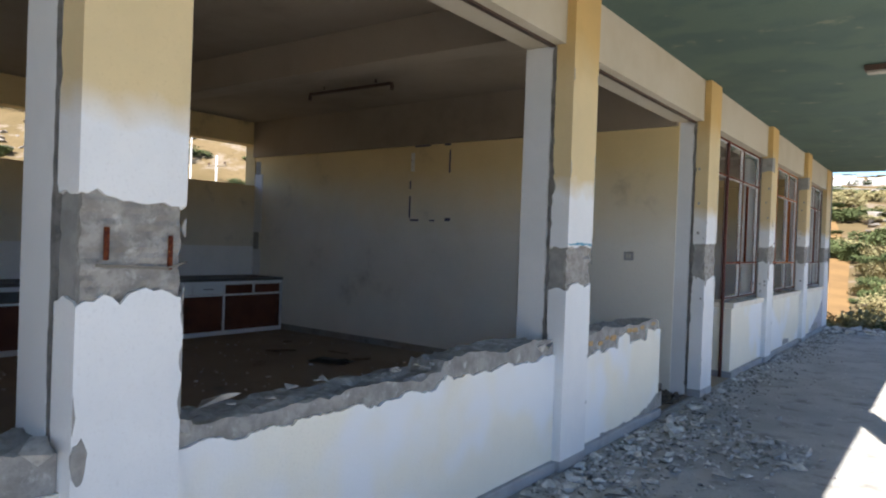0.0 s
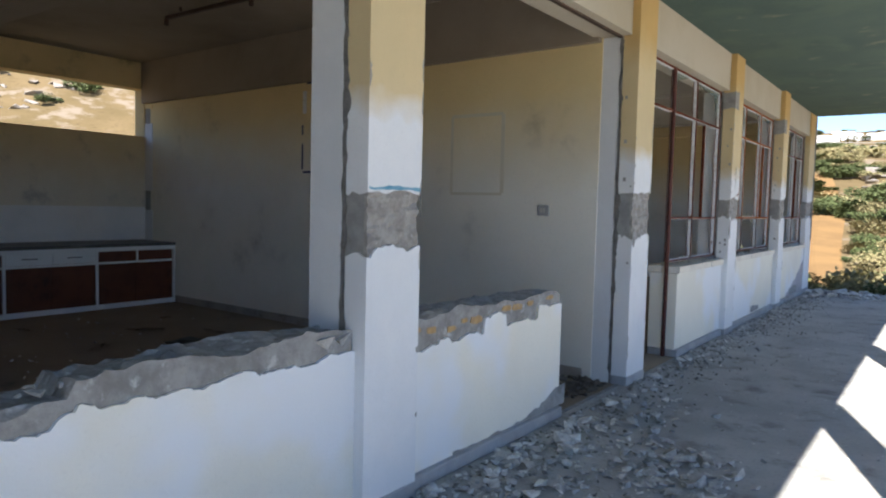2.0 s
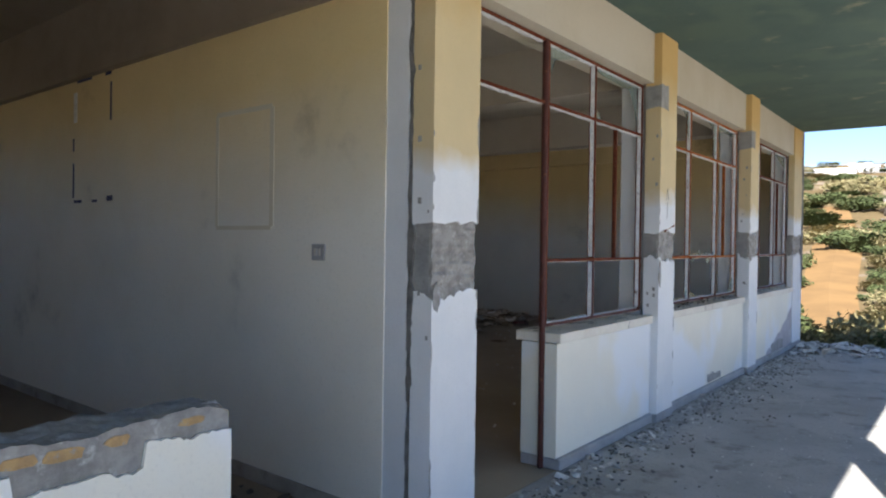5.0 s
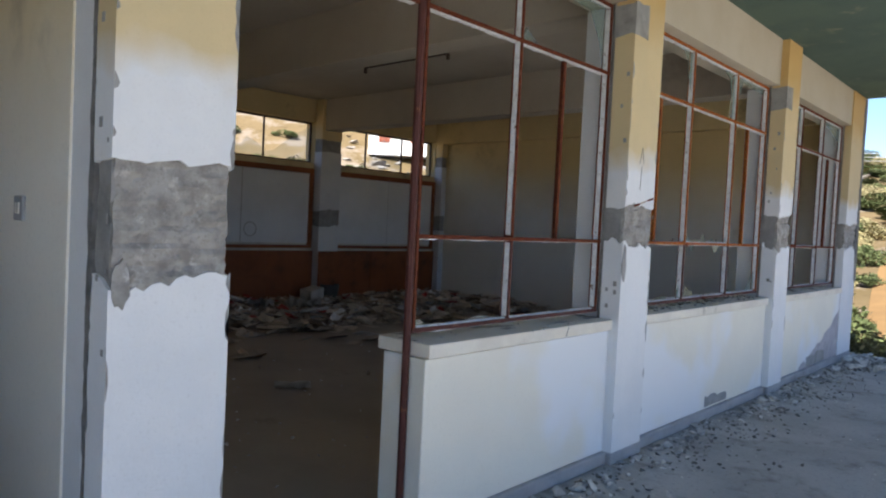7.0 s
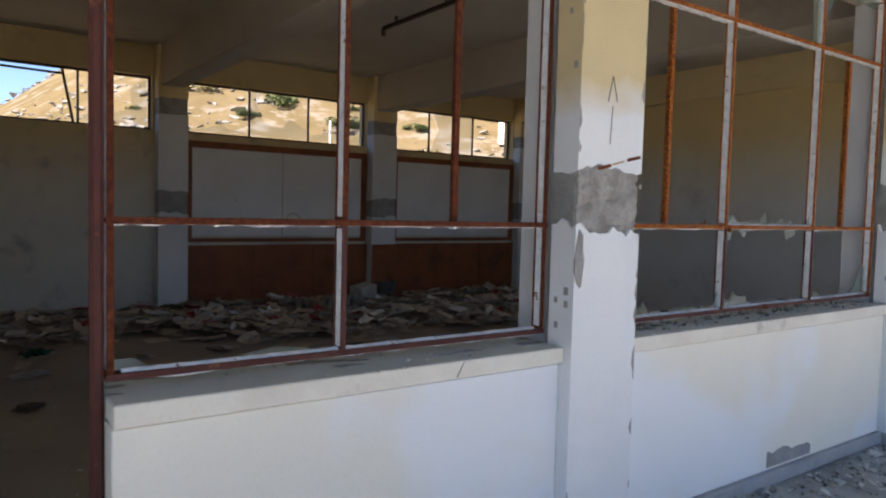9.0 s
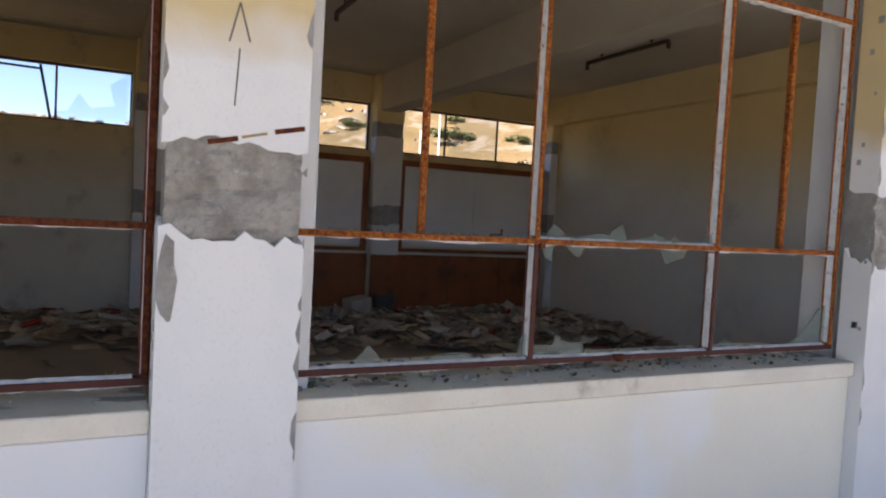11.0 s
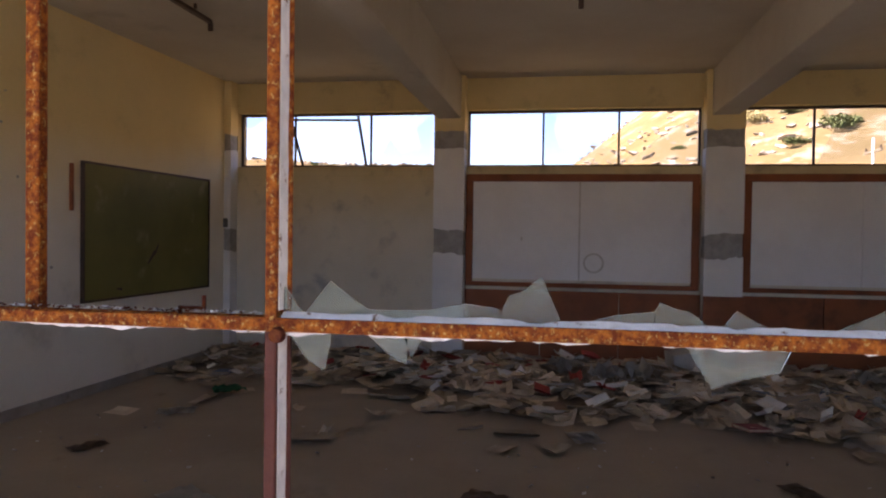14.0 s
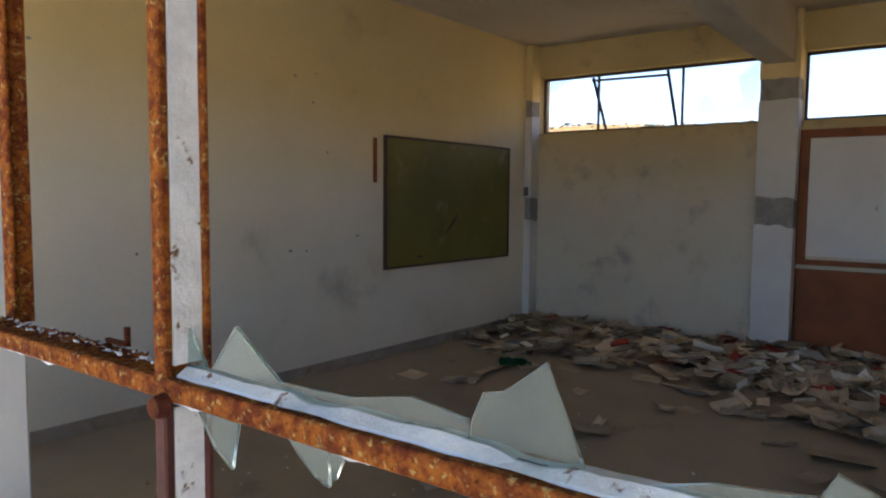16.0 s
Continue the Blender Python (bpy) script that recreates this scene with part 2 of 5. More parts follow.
def wob(u, seed, amp, scale=1.0):
    """Uneven line: noise along u."""
    p = Vector((u * scale, seed * 7.31, 0.37))
    return amp * (noise.noise(p) + 0.6 * noise.noise(p * 2.7) + 0.45 * noise.noise(p * 7.9))


def sleeve(x0, x1, y0, y1, lo, hi, th, step=0.025):
    """A coat of plaster round a pillar; lo and hi give its edges along the girth."""
    pts, s = [], 0.0
    corners = [(x0, y0), (x1, y0), (x1, y1), (x0, y1)]
    for i in range(4):
        a, b = Vector(corners[i]), Vector(corners[(i + 1) % 4])
        n = max(2, int((b - a).length / step))
        for k in range(n):
            pts.append((a.lerp(b, k / n), s + (b - a).length * k / n))
        s += (b - a).length
    c = Vector(((x0 + x1) / 2, (y0 + y1) / 2))
    bm = bmesh.new()
    rings = []
    for p, u in pts:
        q = Vector((p.x + (th if p.x < c.x else -th) * (abs(abs(p.x - c.x) - abs(x1 - x0) / 2) < 1e-6), p.y + (th if p.y < c.y else -th) * (abs(abs(p.y - c.y) - abs(y1 - y0) / 2) < 1e-6)))
        zl, zh = lo(u), hi(u)
        rings.append([bm.verts.new(v) for v in ((*p, zl), (*p, zh), (*q, zh), (*q, zl))])
    for i in range(len(rings)):
        a, b = rings[i], rings[(i + 1) % len(rings)]
        for k in range(4):
            bm.faces.new((a[k], b[k], b[(k + 1) % 4], a[(k + 1) % 4]))
    return bm


def skin(y0, y1, x_out, th, lo, hi, step=0.03):
    """A flat coat on a wall that runs along y."""
    bm, rings = bmesh.new(), []
    n = max(2, int((y1 - y0) / step))
    for k in range(n + 1):
        y = y0 + (y1 - y0) * k / n
        rings.append([bm.verts.new(v) for v in ((x_out, y, lo(y)), (x_out, y, hi(y)), (x_out - th, y, hi(y)), (x_out - th, y, lo(y)))])
    for a, b in zip(rings, rings[1:]):
        for k in range(4):
            bm.faces.new((a[k], b[k], b[(k + 1) % 4], a[(k + 1) % 4]))
    bm.faces.new(rings[0][::-1])
    bm.faces.new(rings[-1])
    return bm


def rough_block(x0, x1, y0, y1, z0, top, nx=10, step=0.04, amp=0.02, seed=1):
    """A broken masonry block: flat sides, uneven top broken off in layers."""
    bm = bmesh.new()
    ny = max(2, int((y1 - y0) / step))
    def height(i, j):
        y, x = y0 + (y1 - y0) * j / ny, x0 + (x1 - x0) * i / nx
        p = Vector((x * 7, y * 3.2, seed * 3.7))
        h = noise.noise(p) + 0.5 * noise.noise(p * 2.6)
        q = math.floor(h * 3.0) / 3.0
        return top(y) + amp * (0.65 * q + 0.35 * h) + 0.28 * amp * noise.noise(Vector((x * 60, y * 26, seed)))
    g = [[bm.verts.new((x0 + (x1 - x0) * i / nx, y0 + (y1 - y0) * j / ny + (0.3 * step * noise.noise(Vector((i * 1.3, j * 1.1, seed))) if 0 < j < ny else 0), height(i, j))) for i in range(nx + 1)] for j in range(ny + 1)]
    low = [[bm.verts.new((g[j][i].co.x, g[j][i].co.y, z0)) if i in (0, nx) or j in (0, ny) else None for i in range(nx + 1)] for j in range(ny + 1)]
    for j in range(ny):
        for i in range(nx):
            bm.faces.new((g[j][i], g[j][i + 1], g[j + 1][i + 1], g[j + 1][i]))
    for j in range(ny):
        for i in (0, nx):
            bm.faces.new((g[j][i], g[j + 1][i], low[j + 1][i], low[j][i]))
    for i in range(nx):
        for j in (0, ny):
            bm.faces.new((g[j][i], g[j][i + 1], low[j][i + 1], low[j][i]))
    return bm


def polygon_plate(points, x, th):
    """A thin plate in the plane of the wall from (y, z) corners."""
    bm = bmesh.new()
    a = [bm.verts.new((x, y, z)) for y, z in points]
    b = [bm.verts.new((x - th, y, z)) for y, z in points]
    bm.faces.new(a)
    bm.faces.new(b[::-1])
    for i in range(len(a)):
        j = (i + 1) % len(a)
        bm.faces.new((a[i], b[i], b[j], a[j]))
    return bm


def polygon_disc(x, y, z, r, wide=1.0):
    """A small flat spot on a wall that runs along x."""
    bm = bmesh.new()
    f = [[bm.verts.new((x + r * wide * math.cos(k * 0.785), yy, z + r * math.sin(k * 0.785))) for k in range(8)] for yy in (y, y + 0.002)]
    bm.faces.new(f[0])
    bm.faces.new(f[1])
    for k in range(8):
        bm.faces.new((f[0][k], f[0][(k + 1) % 8], f[1][(k + 1) % 8], f[1][k]))
    return bm


# ---- plan ----
FRONT, WALL, BACK = -1.515, -1.575, -1.88     # column face, wall face, inner face of columns
REAR = -8.92                                # inner face of the rear wall
COLS = [(-0.95, -0.58), (2.076, 2.425), (5.217, 5.595), (8.34, 8.725), (11.34, 11.712), (14.20, 14.575), (16.84, 17.45)]
BANDS = [(1.25, 1.52), (1.28, 1.575), (1.215, 1.48), (1.22, 1.56), (1.335, 1.58), (1.36, 1.64), (1.36, 1.64)]
HEAD, SLAB, INCEIL = 2.81, 3.22, 3.35
ROOF_X = 1.17
SKEW, SKEW_FAR = 0.036, 0.034               # the partition does not stand square to the front

# ---- ground ----
def hill(x, y):
    dx, dy = x + 5, y - 9
    d = math.hypot(dx, dy)
    a = math.degrees(math.atan2(dy, -dx))         # 0 behind the rooms, 90 ahead of the walk
    table = [(-180, 2.5), (-60, 3.5), (-27, 6.1), (2, 6.0), (7, 9.5), (12, 12.5), (22, 15.0), (40, 15.0), (60, 10.0), (80, 6.4), (100, 6.2), (130, 4.0), (180, 2.5)]
    e = float(np.interp(a, [p[0] for p in table], [p[1] for p in table]))
    k = min(max((d - 20) / 150, 0), 1)
    k = k * k * (3 - 2 * k)
    h = math.tan(radians(e)) * 170 * k
    near = min(max((d - 13) / 20, 0), 1)
    h += near * (2.2 * noise.noise(Vector((x, y, 0)) * 0.03) + 0.7 * noise.noise(Vector((x, y, 3)) * 0.12)) * (0.4 + 0.6 * k)
    drop = min(max((y - 18) / 10, 0), 1) * (1 - min(max((d - 45) / 30, 0), 1))
    return -0.30 + h - 1.1 * drop


bm = bmesh.new()
rings = [0, 5, 9, 13, 16, 19, 22, 26, 30, 35, 40, 46, 52, 60, 68, 78, 90, 105, 120, 140, 165, 200, 260, 400, 900, 2500]
seg = 180
prev = None
for r in rings[1:]:
    ring = [bm.verts.new((-5 + r * math.cos(2 * math.pi * k / seg), 9 + r * math.sin(2 * math.pi * k / seg), hill(-5 + r * math.cos(2 * math.pi * k / seg), 9 + r * math.sin(2 * math.pi * k / seg)))) for k in range(seg)]
    if prev is None:
        c = bm.verts.new((-5, 9, hill(-5, 9)))
        for k in range(seg):
            bm.faces.new((c, ring[k], ring[(k + 1) % seg]))
    else:
        for k in range(seg):
            bm.faces.new((prev[k], ring[k], ring[(k + 1) % seg], prev[(k + 1) % seg]))
    prev = ring
ground = solid("ground", bm, M_GROUND, "dry ochre hillside with pale rocky patches", "ground", "structure")
for p in ground.data.polygons:
    p.use_smooth = True

# ---- floors, ceilings, walls ----
solid("floor_walkway", box(WALL + 0.0, ROOF_X + 0.1, -3.0, 17.75, -0.45, 0.0), M_FLOOR, "worn grey cement walkway floor, littered and stained", "floor", "structure")
solid("floor_near_room", box(REAR - 0.25, WALL - 0.004, -1.0, 8.6, -0.45, 0.0), M_ROOMFLOOR, "dirty brown classroom floor with dark stains", "floor", "structure")
solid("floor_far_room", box(REAR - 0.25, WALL - 0.004, 8.6, 17.85, -0.45, 0.0), M_FARFLOOR, "dusty beige-brown classroom floor", "floor", "structure")
solid("ceiling_walkway", box(WALL, ROOF_X, -3.0, 17.45, SLAB, SLAB + 0.30), M_GREEN, "flaking green painted concrete ceiling over the walkway", "ceiling", "structure")
solid("ceiling_near_room", box(REAR - 0.35, WALL - 0.30, -1.0, 8.6, INCEIL, INCEIL + 0.25), M_DIMCEIL, "brown-grey concrete ceiling of the near classroom, shade in its colour", "ceiling", "structure")
solid("ceiling_far_room", box(REAR - 0.35, WALL - 0.30, 8.6, 17.85, INCEIL, INCEIL + 0.25), M_CEIL, "stained cream concrete ceiling of the far classroom", "ceiling", "structure")
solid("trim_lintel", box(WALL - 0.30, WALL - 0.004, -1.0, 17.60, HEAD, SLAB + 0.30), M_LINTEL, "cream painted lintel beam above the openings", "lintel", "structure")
def slanted(x0, x1, z0, z1):
    """The partition: both faces run slightly askew."""
    near = lambda x: 8.335 + SKEW * (-1.9 - x)
    far = lambda x: 8.665 + SKEW_FAR * (-1.9 - x)
    bm = bmesh.new()
    lo, hi = [[bm.verts.new((x, y, z)) for x, y in ((x0, near(x0)), (x1, near(x1)), (x1, far(x1)), (x0, far(x0)))] for z in (z0, z1)]
    bm.faces.new(lo[::-1])
    bm.faces.new(hi)
    for k in range(4):
        bm.faces.new((lo[k], lo[(k + 1) % 4], hi[(k + 1) % 4], hi[k]))
    return bm


def on_partition(ob, far=False):
    """Turns a thing made square onto the slanted face that it hangs on."""
    y = 8.86 if far else 8.338
    k = SKEW_FAR if far else SKEW
    ob.matrix_basis = Matrix.Translation((-1.9, 8.665 if far else 8.335, 0)) @ Matrix.Rotation(-math.atan(k), 4, "Z") @ Matrix.Translation((1.9, -y, 0)) @ ob.matrix_basis
    return ob


solid("wall_partition", slanted(REAR, BACK + 0.06, 0.0, INCEIL), M_INSIDE, "cream plaster partition between the classrooms, lower part faded", "wall", "structure")
solid("wall_north", box(REAR, WALL - 0.30, 17.60, 17.85, 0.0, INCEIL), M_INSIDE, "cream plaster end wall of the far classroom", "wall", "structure")
solid("wall_south", box(REAR, WALL - 0.30, -1.0, -0.75, 0.0, INCEIL), M_INSIDE, "cream plaster end wall of the near classroom", "wall", "structure")

# front pillars
def gouged(y0, y1, z0, z1, x, seed):
    """Hacked concrete surface facing the walkway."""
    bm = bmesh.new()
    ny, nz = 22, max(8, int((z1 - z0) / 0.017))
    def depth(y, z):
        p = Vector((y * 7, z * 26, seed * 3.1))
        h = noise.noise(p) + 0.6 * noise.noise(p * 2.3) + 0.35 * noise.noise(p * 5.1)
        return x + min(0.010, max(-0.014, 0.001 + 0.016 * h))
    g = [[bm.verts.new((depth(y0 + (y1 - y0) * j / ny, z0 + (z1 - z0) * k / nz), y0 + (y1 - y0) * j / ny + (0.004 * noise.noise(Vector((k * 0.7, j, seed))) if j in (0, ny) else 0), z0 + (z1 - z0) * k / nz)) for j in range(ny + 1)] for k in range(nz + 1)]
    for k in range(nz):
        for j in range(ny):
            bm.faces.new((g[k][j], g[k][j + 1], g[k + 1][j + 1], g[k + 1][j]))
    for j in (0, ny):
        back = [bm.verts.new((x - 0.019, y0 if j == 0 else y1, g[k][j].co.z)) for k in range(nz + 1)]
        for k in range(nz):
            bm.faces.new((g[k][j], g[k + 1][j], back[k + 1], back[k]))
    return bm

for i, (a, b) in enumerate(COLS):
    col = thing("column", "white and cream painted concrete column with a broken band", "column", "columns along the walkway", "structure")
    G = -1.645
    part("core", box(G, (FRONT if i < 6 else WALL + 0.01) - 0.030, a + 0.012, b - 0.012, 0.0, SLAB), M_CONC, col, "bare rough concrete core")
    sd = i + 1
    lo1, hi1 = BANDS[i]
    face = FRONT if i < 6 else WALL + 0.01
    part("plaster_lower", sleeve(G, face, a, b, lambda u: 0.07, lambda u: lo1 + wob(u, sd, 0.06, 6), 0.014), M_COLUMN, col)
    part("plaster_upper", sleeve(G, face, a, b, lambda u: hi1 + wob(u, sd + 20, 0.035, 5), lambda u: SLAB - 0.001, 0.014), M_COLUMN, col)
    part("plinth", box(G, face + 0.006, a - 0.006, b + 0.006, 0.0, 0.075, bevel=0.006), M_PLINTH, col)
    part("broken_face", gouged(a + 0.013, b - 0.013, lo1 - 0.07, hi1 + 0.06, face - 0.013, i), M_GOUGE, col, "gouged bare concrete")
    part("groove", box(-1.674, G, a + 0.018, b - 0.018, 0.0, SLAB), M_CONC, col, "rough slot where the frame was torn out")
    off = 0.075 if i in (4, 5) else 0.0
    part("inner_pier", box(BACK, -1.674, a + off * 0.6, b + off, 0.0, HEAD - 0.001, bevel=0.006), M_WHITE, col)

# rear pillars
for i, (a, b) in enumerate([(-0.45, 0.0), (2.40, 2.85), (5.47, 5.86), (8.575, 8.60), (8.88, 8.985), (11.525, 11.885), (14.56, 14.97), (17.47, 17.60)]):
    col = thing("column", "white painted concrete column with grey repair bands", "column", "columns of the rear wall", "structure")
    x1 = -8.73
    part("core", box(REAR, x1 - 0.01, a + 0.008, b - 0.008, 0.0, INCEIL), M_CONC, col, "bare grey concrete core")
    part("plaster_lower", sleeve(REAR, x1, a, b, lambda u: 0.0, lambda u: 1.27 + wob(u, i + 40, 0.03, 4), 0.012), M_WHITE, col)
    part("plaster_middle", sleeve(REAR, x1, a, b, lambda u: 1.54 + wob(u, i + 50, 0.03, 4), lambda u: 2.50 + wob(u, i + 60, 0.02, 4), 0.012), M_WHITE, col)
    part("plaster_upper", sleeve(REAR, x1, a, b, lambda u: 2.70 + wob(u, i + 70, 0.02, 4), lambda u: INCEIL - 0.001, 0.012), M_INSIDE, col)

# rear wall with its high windows
WZ0, WZ1 = 2.31, 2.98
BAYS = [(0.0, 2.40), (2.85, 5.20), (5.97, 8.57), (8.985, 11.50), (11.885, 14.56), (15.0, 17.46)]
bm = bmesh.new()
add_box(bm, REAR - 0.25, REAR, -1.0, 17.87, 0.0, WZ0)
add_box(bm, REAR - 0.25, REAR, -1.0, 17.87, WZ1, INCEIL)
ys = [-1.0] + [v for p in BAYS for v in p] + [17.87]
for a, b in zip(ys[::2], ys[1::2]):
    if b - a > 0.02:
        add_box(bm, REAR - 0.25, REAR, a, b, WZ0, WZ1)
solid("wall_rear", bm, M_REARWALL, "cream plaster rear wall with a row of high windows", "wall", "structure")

# ceiling beams on the column lines; near ones take the colour darkened for shade
for a, b in ((2.46, 2.74), (5.58, 5.86), (11.56, 11.84), (14.62, 14.90)):
    solid("beam", box(REAR, WALL - 0.30, a, b, 3.02 if a < 8 else 2.85, INCEIL, bevel=0.006), M_DIMCEIL if a < 8 else M_CEIL, "cream painted concrete ceiling beam", "beam", "structure", "ceiling beams")
on_partition(solid("beam", box(REAR, BACK + 0.05, 8.27, 8.335, 2.775, INCEIL), M_DIMCEIL, "brown beam along the top of the partition, shade in its colour", "beam", "structure"))
solid("beam", box(REAR, BACK + 0.05, 17.45, 17.598, 2.95, INCEIL), M_INSIDE, "cream painted beam along the top of the end wall", "beam", "structure")

# outer pillars of the walkway
for y in (-0.5, 2.45, 5.45, 8.45, 11.35, 14.3, 17.2):
    solid("column_outer", box(0.98, 1.20, y - 0.12, y + 0.12, 0.0, SLAB, bevel=0.01), M_COLUMN, "slim painted outer column of the walkway", "column", "structure", "outer columns")

# front parapet walls
def bitten(y, seed, lip):
    """Top edge of the plaster: shell-shaped bites, some of them deep."""
    if seed == 3:
        u = y + 0.03 * noise.noise(Vector((y * 9, 1, 1)))
        deep = 1.0 if u < 6.30 else 0.9 if 6.52 < u < 6.93 else 0.0
    elif seed == 2:
        deep = 0.35
    else:
        deep = min(max((noise.noise(Vector((y * 2.3, seed * 5.1, 0.7))) - 0.02) / 0.10, 0), 1)
    cell = y * 7.5 + 1.2 * noise.noise(Vector((y * 2.1, seed, 2.2)))
    k = math.floor(cell)
    rag = noise.noise(Vector((k * 3.7, seed * 2.3, 0.4))) * (1 - (2 * (cell - k) - 1) ** 4)
    return 0.785 + 0.4 * lip(y) - 0.085 * deep + 0.035 * rag + wob(y, seed + 3, 0.016, 11)

def broken_wall(y0, y1, seed, lip):
    w = thing("wall_parapet", "low cream plastered wall with a broken grey top", "wall", "broken parapets", "structure")
    top = lambda y: 0.84 + lip(y) + wob(y, seed, 0.012, 3)
    part("masonry", rough_block(WALL - 0.24, WALL - 0.016, y0 + 0.002, y1 - 0.002, 0.0, top, nx=12, step=0.03, amp=0.035, seed=seed), M_BROKEN, w, "broken bare masonry")
    part("plaster", skin(y0 + 0.001, y1, WALL, 0.015, lambda y: 0.07, lambda y: bitten(y, seed, lip), 0.012), M_CREAM, w)
    part("plinth", box(WALL - 0.01, WALL + 0.035, y0 + 0.004, y1 - 0.004, 0.0, 0.075, bevel=0.008), M_PLINTH, w)
    return w

broken = [broken_wall(COLS[0][1], COLS[1][0], 1, lambda y: 0),
          broken_wall(COLS[1][1], COLS[2][0], 2, lambda y: -0.02 + 0.05 * (y > 4.0)),
          broken_wall(COLS[2][1], 7.255, 3, lambda y: 0.03)]

def whole_wall(y0, y1, deep=0.42):
    w = thing("wall_parapet", "low cream plastered wall under the window, bluish stains", "wall", "parapets under windows", "structure")
    part("masonry", box(WALL - deep, WALL, y0 + 0.001, y1 - 0.001, 0.075, 0.82, bevel=0.004), M_CREAM, w)
    part("plinth", box(WALL - deep, WALL + 0.03, y0 + 0.003, y1 - 0.003, 0.0, 0.075, bevel=0.008), M_PLINTH, w)
    part("sill", box(WALL - deep - 0.045, WALL + 0.022, y0 + 0.002, y1 - 0.002, 0.825, 0.888, bevel=0.004), M_SILLPAINT, w, "beige painted sill")
    part("sill_dust", rough_block(WALL - deep - 0.02, WALL - 0.075, y0 + 0.006, y1 - 0.006, 0.886, lambda y: 0.8858, 16, 0.025, 0.012, 3), M_SILL, w, "grey dust and crumbs on the sill")

whole_wall(9.727, COLS[4][0], 0.27)
whole_wall(COLS[4][1], COLS[5][0])
whole_wall(COLS[5][1], COLS[6][0])

# ---- steel windows ----
WX = -1.68
def bar_v(name, y, z0, z1, parent, w=0.018, putty=True, metal=None):
    bm = box(WX + 0.002, WX + 0.012, y - w / 2, y + w / 2, z0, z1, bevel=0.002)
    add_box(bm, WX - 0.036, WX - 0.030, y - w / 2 - 0.006, y + w / 2 + 0.006, z0, z1, bevel=0.001)
    add_box(bm, WX - 0.031, WX + 0.003, y - 0.004, y + 0.004, z0, z1)
    p = part(name, bm, metal or M_RUST, parent)
    if putty:
        for sgn in (-1, 1):
            part("putty", edge_strip(y + sgn * 0.004, y + sgn * w / 2, z0 + 0.02, z1 - 0.02, z0 * 3 + y * 5 + sgn), M_PUTTY, p, "chipped white putty")
    return p


def edge_strip(ya, yb, z0, z1, seed):
    """Old putty along an upright bar, with a chipped edge."""
    bm, rows = bmesh.new(), []
    n = max(2, int((z1 - z0) / 0.02))
    for k in range(n + 1):
        z = z0 + (z1 - z0) * k / n
        y = yb + (yb - ya) * (0.12 + wob(z, seed, 0.22, 16))
        rows.append([bm.verts.new(v) for v in ((WX + 0.0015, ya, z), (WX + 0.0015, y, z), (WX - 0.029, y, z), (WX - 0.029, ya, z))])
    for a, b in zip(rows, rows[1:]):
        for k in range(4):
            bm.faces.new((a[k], b[k], b[(k + 1) % 4], a[(k + 1) % 4]))
    return bm


def putty_bed(z, y0, y1, seed):
    """Sloping bed of old putty on top of a rail, crumbled along its edges."""
    bm, rows = bmesh.new(), []
    n = max(2, int((y1 - y0) / 0.012))
    for k in range(n + 1):
        y = y0 + (y1 - y0) * k / n
        chip = max(0.0, noise.noise(Vector((y * 21, seed, 4.0))) - 0.25) * 0.02
        h = 0.0085 + wob(y, seed + 2, 0.0022, 24) - chip
        front = WX + 0.0015 - 0.4 * chip + wob(y, seed + 5, 0.0016, 30)
        rows.append([bm.verts.new(v) for v in ((front, y, z), (front - 0.001, y, z + 0.0025 - min(chip, 0.002)), (WX - 0.010, y, z + h), (WX - 0.026, y, z + 0.7 * h), (WX - 0.029, y, z))])
    for a, b in zip(rows, rows[1:]):
        for k in range(5):
            bm.faces.new((a[k], b[k], b[(k + 1) % 5], a[(k + 1) % 5]))
    bm.faces.new(rows[0][::-1])
    bm.faces.new(rows[-1])
    return bm


def bar_h(name, z, y0, y1, parent, w=0.020, putty=True, metal=None, beds=None):
    bm = box(WX + 0.003, WX + 0.014, y0, y1, z - w / 2, z + w / 2, bevel=0.002)
    add_box(bm, WX - 0.037, WX - 0.031, y0, y1, z - w / 2 + 0.002, z + w / 2 - 0.002)
    add_box(bm, WX - 0.032, WX + 0.004, y0, y1, z - 0.004, z + 0.004)
    p = part(name, bm, metal or M_RUST, parent)
    if putty:
        part("putty", skin(y0 + 0.02, y1 - 0.02, WX + 0.0025, 0.033, lambda y: z - w / 2 - 0.003 + wob(y, z * 9, 0.006, 18), lambda y: z + wob(y, z * 5, 0.003, 20), 0.01), M_PUTTY, p, "chipped white putty")
        for a, b in beds or ():
            part("putty", putty_bed(z + w / 2 - 0.001, a, b, z * 11 + a), M_PUTTY, p, "bed of chipped white putty")
    return p

